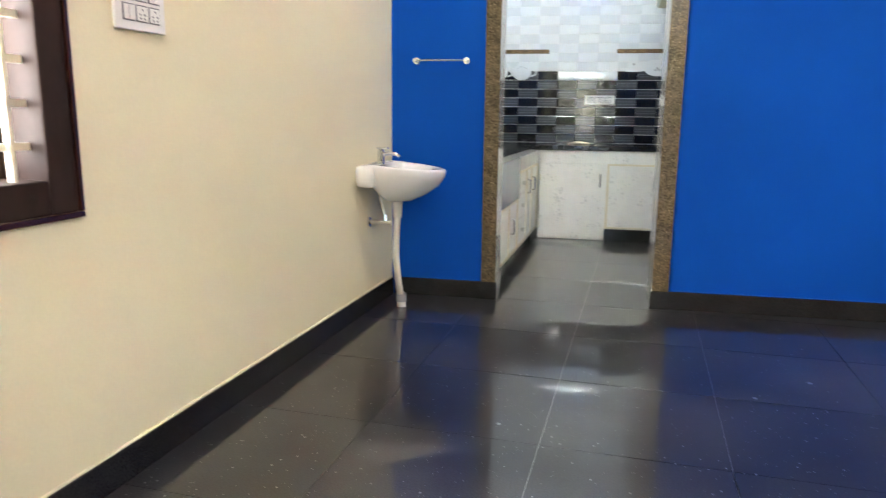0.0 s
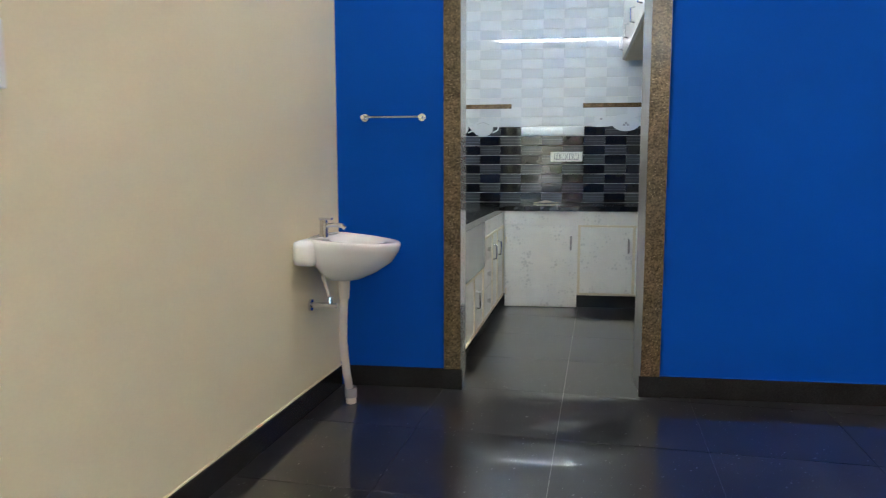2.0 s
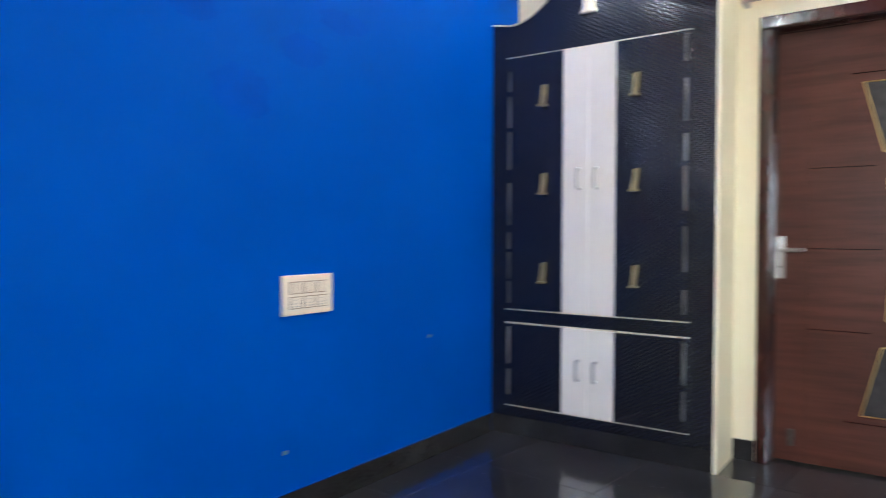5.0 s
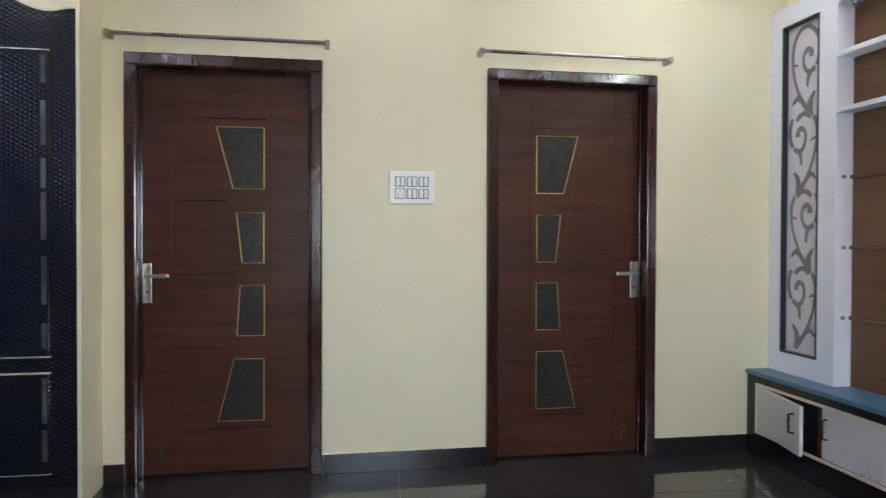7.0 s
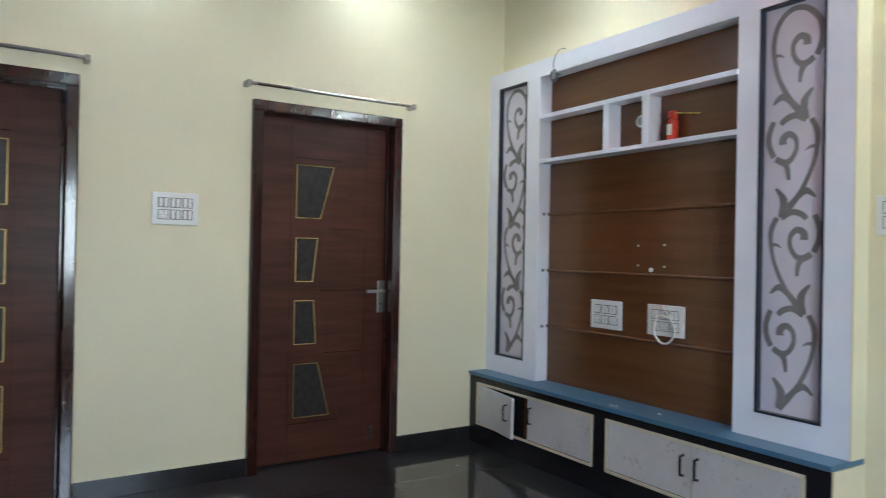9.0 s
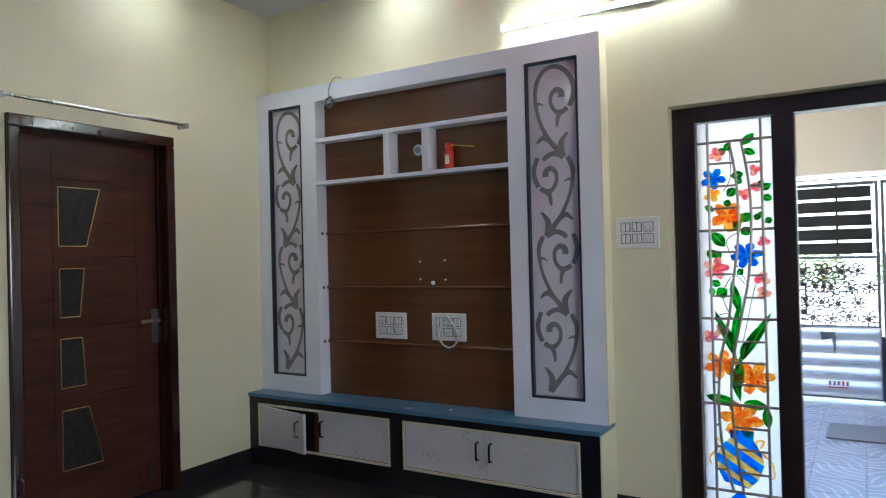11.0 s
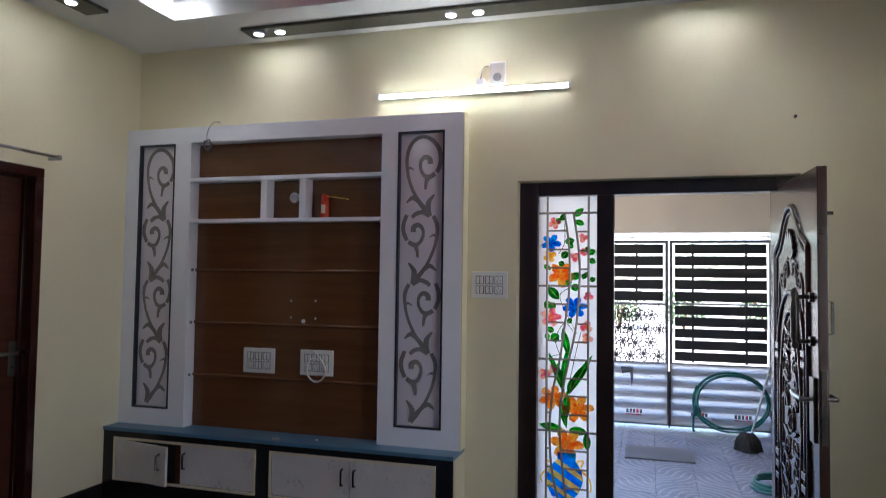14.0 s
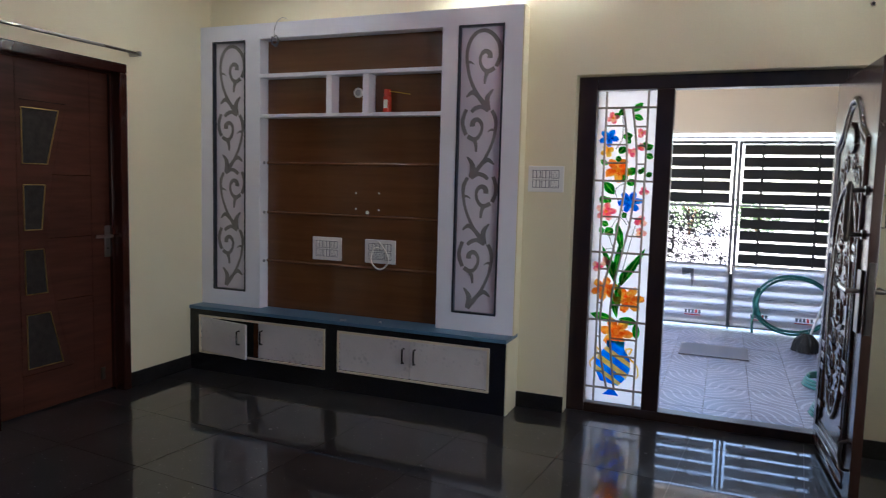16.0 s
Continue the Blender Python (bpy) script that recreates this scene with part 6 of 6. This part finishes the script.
bm.transform(Matrix.Translation((0.05, -7.9, -0.0995)) @ Matrix.Rotation(radians(-5), 4, "Y"))
tagged(part("dark_board", bm, BLACK_LAM), "dark board leaning on the stone wall", "board")


def shrub(x, y, seed):
    t = thing("shrub", (x, y, -0.16), "leafy green shrub beyond the gate", "shrub", "shrubs beyond the gate")
    rng = random.Random(seed)
    bm = bmesh.new()
    for k in range(6):
        a = rng.uniform(0, 6.283)
        tube(bm, [(x, y, -0.16), (x + 0.2 * math.cos(a), y + 0.2 * math.sin(a), 0.7), (x + 0.6 * math.cos(a), y + 0.6 * math.sin(a), 1.0)], [0.03, 0.02, 0.008], 5)
    part("stems", bm, BOARD, t)
    verts, faces = [], []
    for k in range(1500):
        a, r, z = rng.uniform(0, 6.283), rng.uniform(0.1, 0.85) ** 0.7, rng.uniform(0.1, 1.2)
        c = Vector((x + r * math.cos(a), y + r * math.sin(a), z))
        u = Vector((rng.uniform(-1, 1), rng.uniform(-1, 1), rng.uniform(-0.4, 0.4))).normalized() * 0.075
        w = u.cross(Vector((rng.uniform(-1, 1), rng.uniform(-1, 1), 1))).normalized() * 0.03
        i = len(verts)
        verts += [c - u, c + w, c + u, c - w]
        faces.append((i, i + 1, i + 2, i + 3))
    me = bpy.data.meshes.new("crown")
    me.from_pydata(verts, [], faces)
    me.materials.append(LEAF)
    ob = new("crown", me)
    ob.parent = t
    ob.matrix_parent_inverse = Matrix.Translation(-t.location)
for k, (sx, sy) in enumerate(((0.1, -26.5), (2.3, -27.2), (4.6, -26.4), (-2.6, -27.0), (7.0, -27.0))):
    shrub(sx, sy, 20 + k)

# ---- pieces: wall tiles of the kitchen ----
def tile_mesh(name, w, h, d, material):
    bm = boxes([(-w / 2, -d, -h / 2, w / 2, 0, h / 2)], min(0.003, d * 0.6))
    me = bpy.data.meshes.new(name)
    bm.to_mesh(me)
    bm.free()
    me.materials.append(material)
    return me


def kitchen_tiles():
    t = tagged(new("kitchen_tiling"), "glossy black and white brick-pattern kitchen wall tiles", kind="structure")
    t.location = (1.0, 2.63, 0.785)
    part("tile_bed", boxes([(0.121, 2.6235, 1.36, 1.979, 2.6295, 2.995)]), GROUT_W, t)
    part("dark_tile_bed", boxes([(0.121, 2.6235, 0.785, 1.979, 2.6295, 1.3595)]), GROUT_W, t)
    w, h = 0.172, 0.0785
    mesh = {m.name: tile_mesh("tile", w - 0.0003, h - 0.004, 0.006, m) for m in (TILE_W, TILE_G, TILE_K, TILE_S)}
    row = 0
    z = 0.785 + h / 2
    while z + h / 2 < 2.96:
        for c in range(11):
            x = 0.1215 + w * (c + 0.5)
            if x + w / 2 > 1.979:
                continue
            deco = (x < 0.735 or x > 1.30)
            dark = z < 1.335 or (deco and z < 1.415)
            odd = (c + row) % 2
            m = (TILE_S if odd else TILE_K) if dark else (TILE_G if odd else TILE_W)
            ob = new("tile", mesh[m.name])
            ob.location = (x, 2.6232, z)
            ob.parent = t
            ob.matrix_parent_inverse = Matrix.Translation(-t.location)
        z += h
        row += 1
    yd = 2.6165
    for a, b in ((0.1215, 0.728), (1.312, 1.979)):
        part("border_strip", boxes([(a, yd - 0.002, 1.562, b, yd - 0.0003, 1.598)]), BROWN_STRIP, t, "brown patterned border strip")
    # printed crockery
    def disc(cx, cz, rx, rz, level, material=TILE_W, name="printed_crockery"):
        pts = [(cx + rx * math.cos(6.28319 * k / 22), cz + rz * math.sin(6.28319 * k / 22)) for k in range(22)]
        part(name, prism(bmesh.new(), pts, "y", yd - 0.0022 - 0.0006 * level, yd - 0.0012 - 0.0006 * level), material, t)
    for cx, cz, s in ((0.49, 1.40, 1.0), (0.285, 1.40, 0.95)):
        disc(cx, cz, 0.085 * s, 0.068 * s, 1)
        disc(cx, cz + 0.066, 0.040 * s, 0.018, 2)
        disc(cx, cz + 0.088, 0.011, 0.011, 2)
        bm = ribbon(bmesh.new(), catmull([(cx + 0.075, cz + 0.03), (cx + 0.12, cz + 0.04), (cx + 0.125, cz - 0.01), (cx + 0.08, cz - 0.035)], 5), [0.012, 0.012], yd - 0.0028, yd - 0.002)
        part("printed_crockery", bm, TILE_W, t)
        bm = ribbon(bmesh.new(), catmull([(cx - 0.07, cz - 0.02), (cx - 0.105, cz + 0.02), (cx - 0.125, cz + 0.075)], 5), [0.035, 0.014], yd - 0.0028, yd - 0.002)
        part("printed_crockery", bm, TILE_W, t)
        bm = ribbon(bmesh.new(), catmull([(cx - 0.05, cz + 0.03), (cx, cz + 0.05), (cx + 0.05, cz + 0.03)], 5), [0.003, 0.003], yd - 0.0042, yd - 0.0036)
        part("printed_crockery", bm, PRINT_GREY, t)
    for a in (50, 90, 130):
        q = lens((0.40, 1.50), (0.40 + 0.05 * math.cos(radians(a)), 1.50 + 0.06 * math.sin(radians(a))), 0.012)
        part("printed_crockery", prism(bmesh.new(), [tuple(p) for p in q], "y", yd - 0.003, yd - 0.0022), TILE_W, t)
    disc(1.46, 1.425, 0.115, 0.020, 1)
    disc(1.455, 1.465, 0.050, 0.036, 2)
    disc(1.66, 1.43, 0.110, 0.062, 2)
    disc(1.66, 1.49, 0.085, 0.016, 3)
    disc(1.85, 1.425, 0.10, 0.020, 1)
    disc(1.85, 1.465, 0.050, 0.036, 2)
    for cx, cz in ((1.66, 1.435), (1.675, 1.42), (1.645, 1.42), (1.46, 1.47)):
        disc(cx, cz, 0.011, 0.009, 4, PRINT_GREY)
kitchen_tiles()

# ---- pieces: granite slabs of the floor ----
def clip(poly, axis, value, keep_less):
    out = []
    for a, b in zip(poly, poly[1:] + poly[:1]):
        ia, ib = (a[axis] <= value) == keep_less, (b[axis] <= value) == keep_less
        if ia:
            out.append(a)
        if ia != ib:
            f = (value - a[axis]) / (b[axis] - a[axis])
            out.append((a[0] + (b[0] - a[0]) * f, a[1] + (b[1] - a[1]) * f))
    return out


def floor_slabs():
    owner = bpy.data.objects["floor"]
    ca, sa = math.cos(radians(-5)), math.sin(radians(-5))
    s, g = 0.578, 0.0012
    for i in range(-3, 11):
        for j in range(-11, 7):
            u0, u1, v0, v1 = 0.505 + i * s + g, 0.505 + (i + 1) * s - g, -0.50 + j * s + g, -0.50 + (j + 1) * s - g
            poly = [(u * ca - v * sa, u * sa + v * ca) for u, v in ((u0, v0), (u1, v0), (u1, v1), (u0, v1))]
            for axis, value, less in ((0, -0.70, False), (0, XE + 0.19, True), (1, -4.989, False), (1, 2.66, True)):
                poly = clip(poly, axis, value, less)
                if len(poly) < 3:
                    break
            if len(poly) < 3:
                continue
            part("granite_slab", prism(bmesh.new(), poly, "z", -0.0048, 0.0), GRANITE, owner)
floor_slabs()


# ---- pieces: porch tiles and cladding stones ----
def porch_tiles():
    owner = bpy.data.objects["porch_floor"]
    me = tile_mesh("porch_tile", 0.308, 0.308, 0.005, TILE_FLOOR_OUT)
    me.transform(Matrix.Rotation(radians(-90), 4, "X"))
    for i in range(15):
        for j in range(13):
            x, y = 0.12 + i * 0.31, -5.27 - j * 0.31
            if y < -9.2 or x > 4.45:
                continue
            ob = new("porch_tile", me)
            ob.location = (x, y, -0.1055)
            ob.rotation_euler = (0, 0, 1.5708 * ((i + 2 * j) % 4))
            ob.parent = owner
porch_tiles()


def cladding():
    owner = bpy.data.objects["porch_wall_west"]
    rng = random.Random(5)
    meshes = []
    for k in range(5):
        d = 0.02 + 0.006 * k
        bm = boxes([(0, -0.098, -0.041, d, 0.098, 0.041)], 0.006)
        me = bpy.data.meshes.new("stone")
        bm.to_mesh(me)
        bm.free()
        me.materials.append(STONE)
        meshes.append(me)
    for r in range(33):
        for c in range(8):
            ob = new("stone", rng.choice(meshes))
            ob.location = (-0.0155, -8.78 + c * 0.2 + (0.1 if r % 2 else 0), -0.055 + r * 0.086)
            ob.parent = owner
cladding()
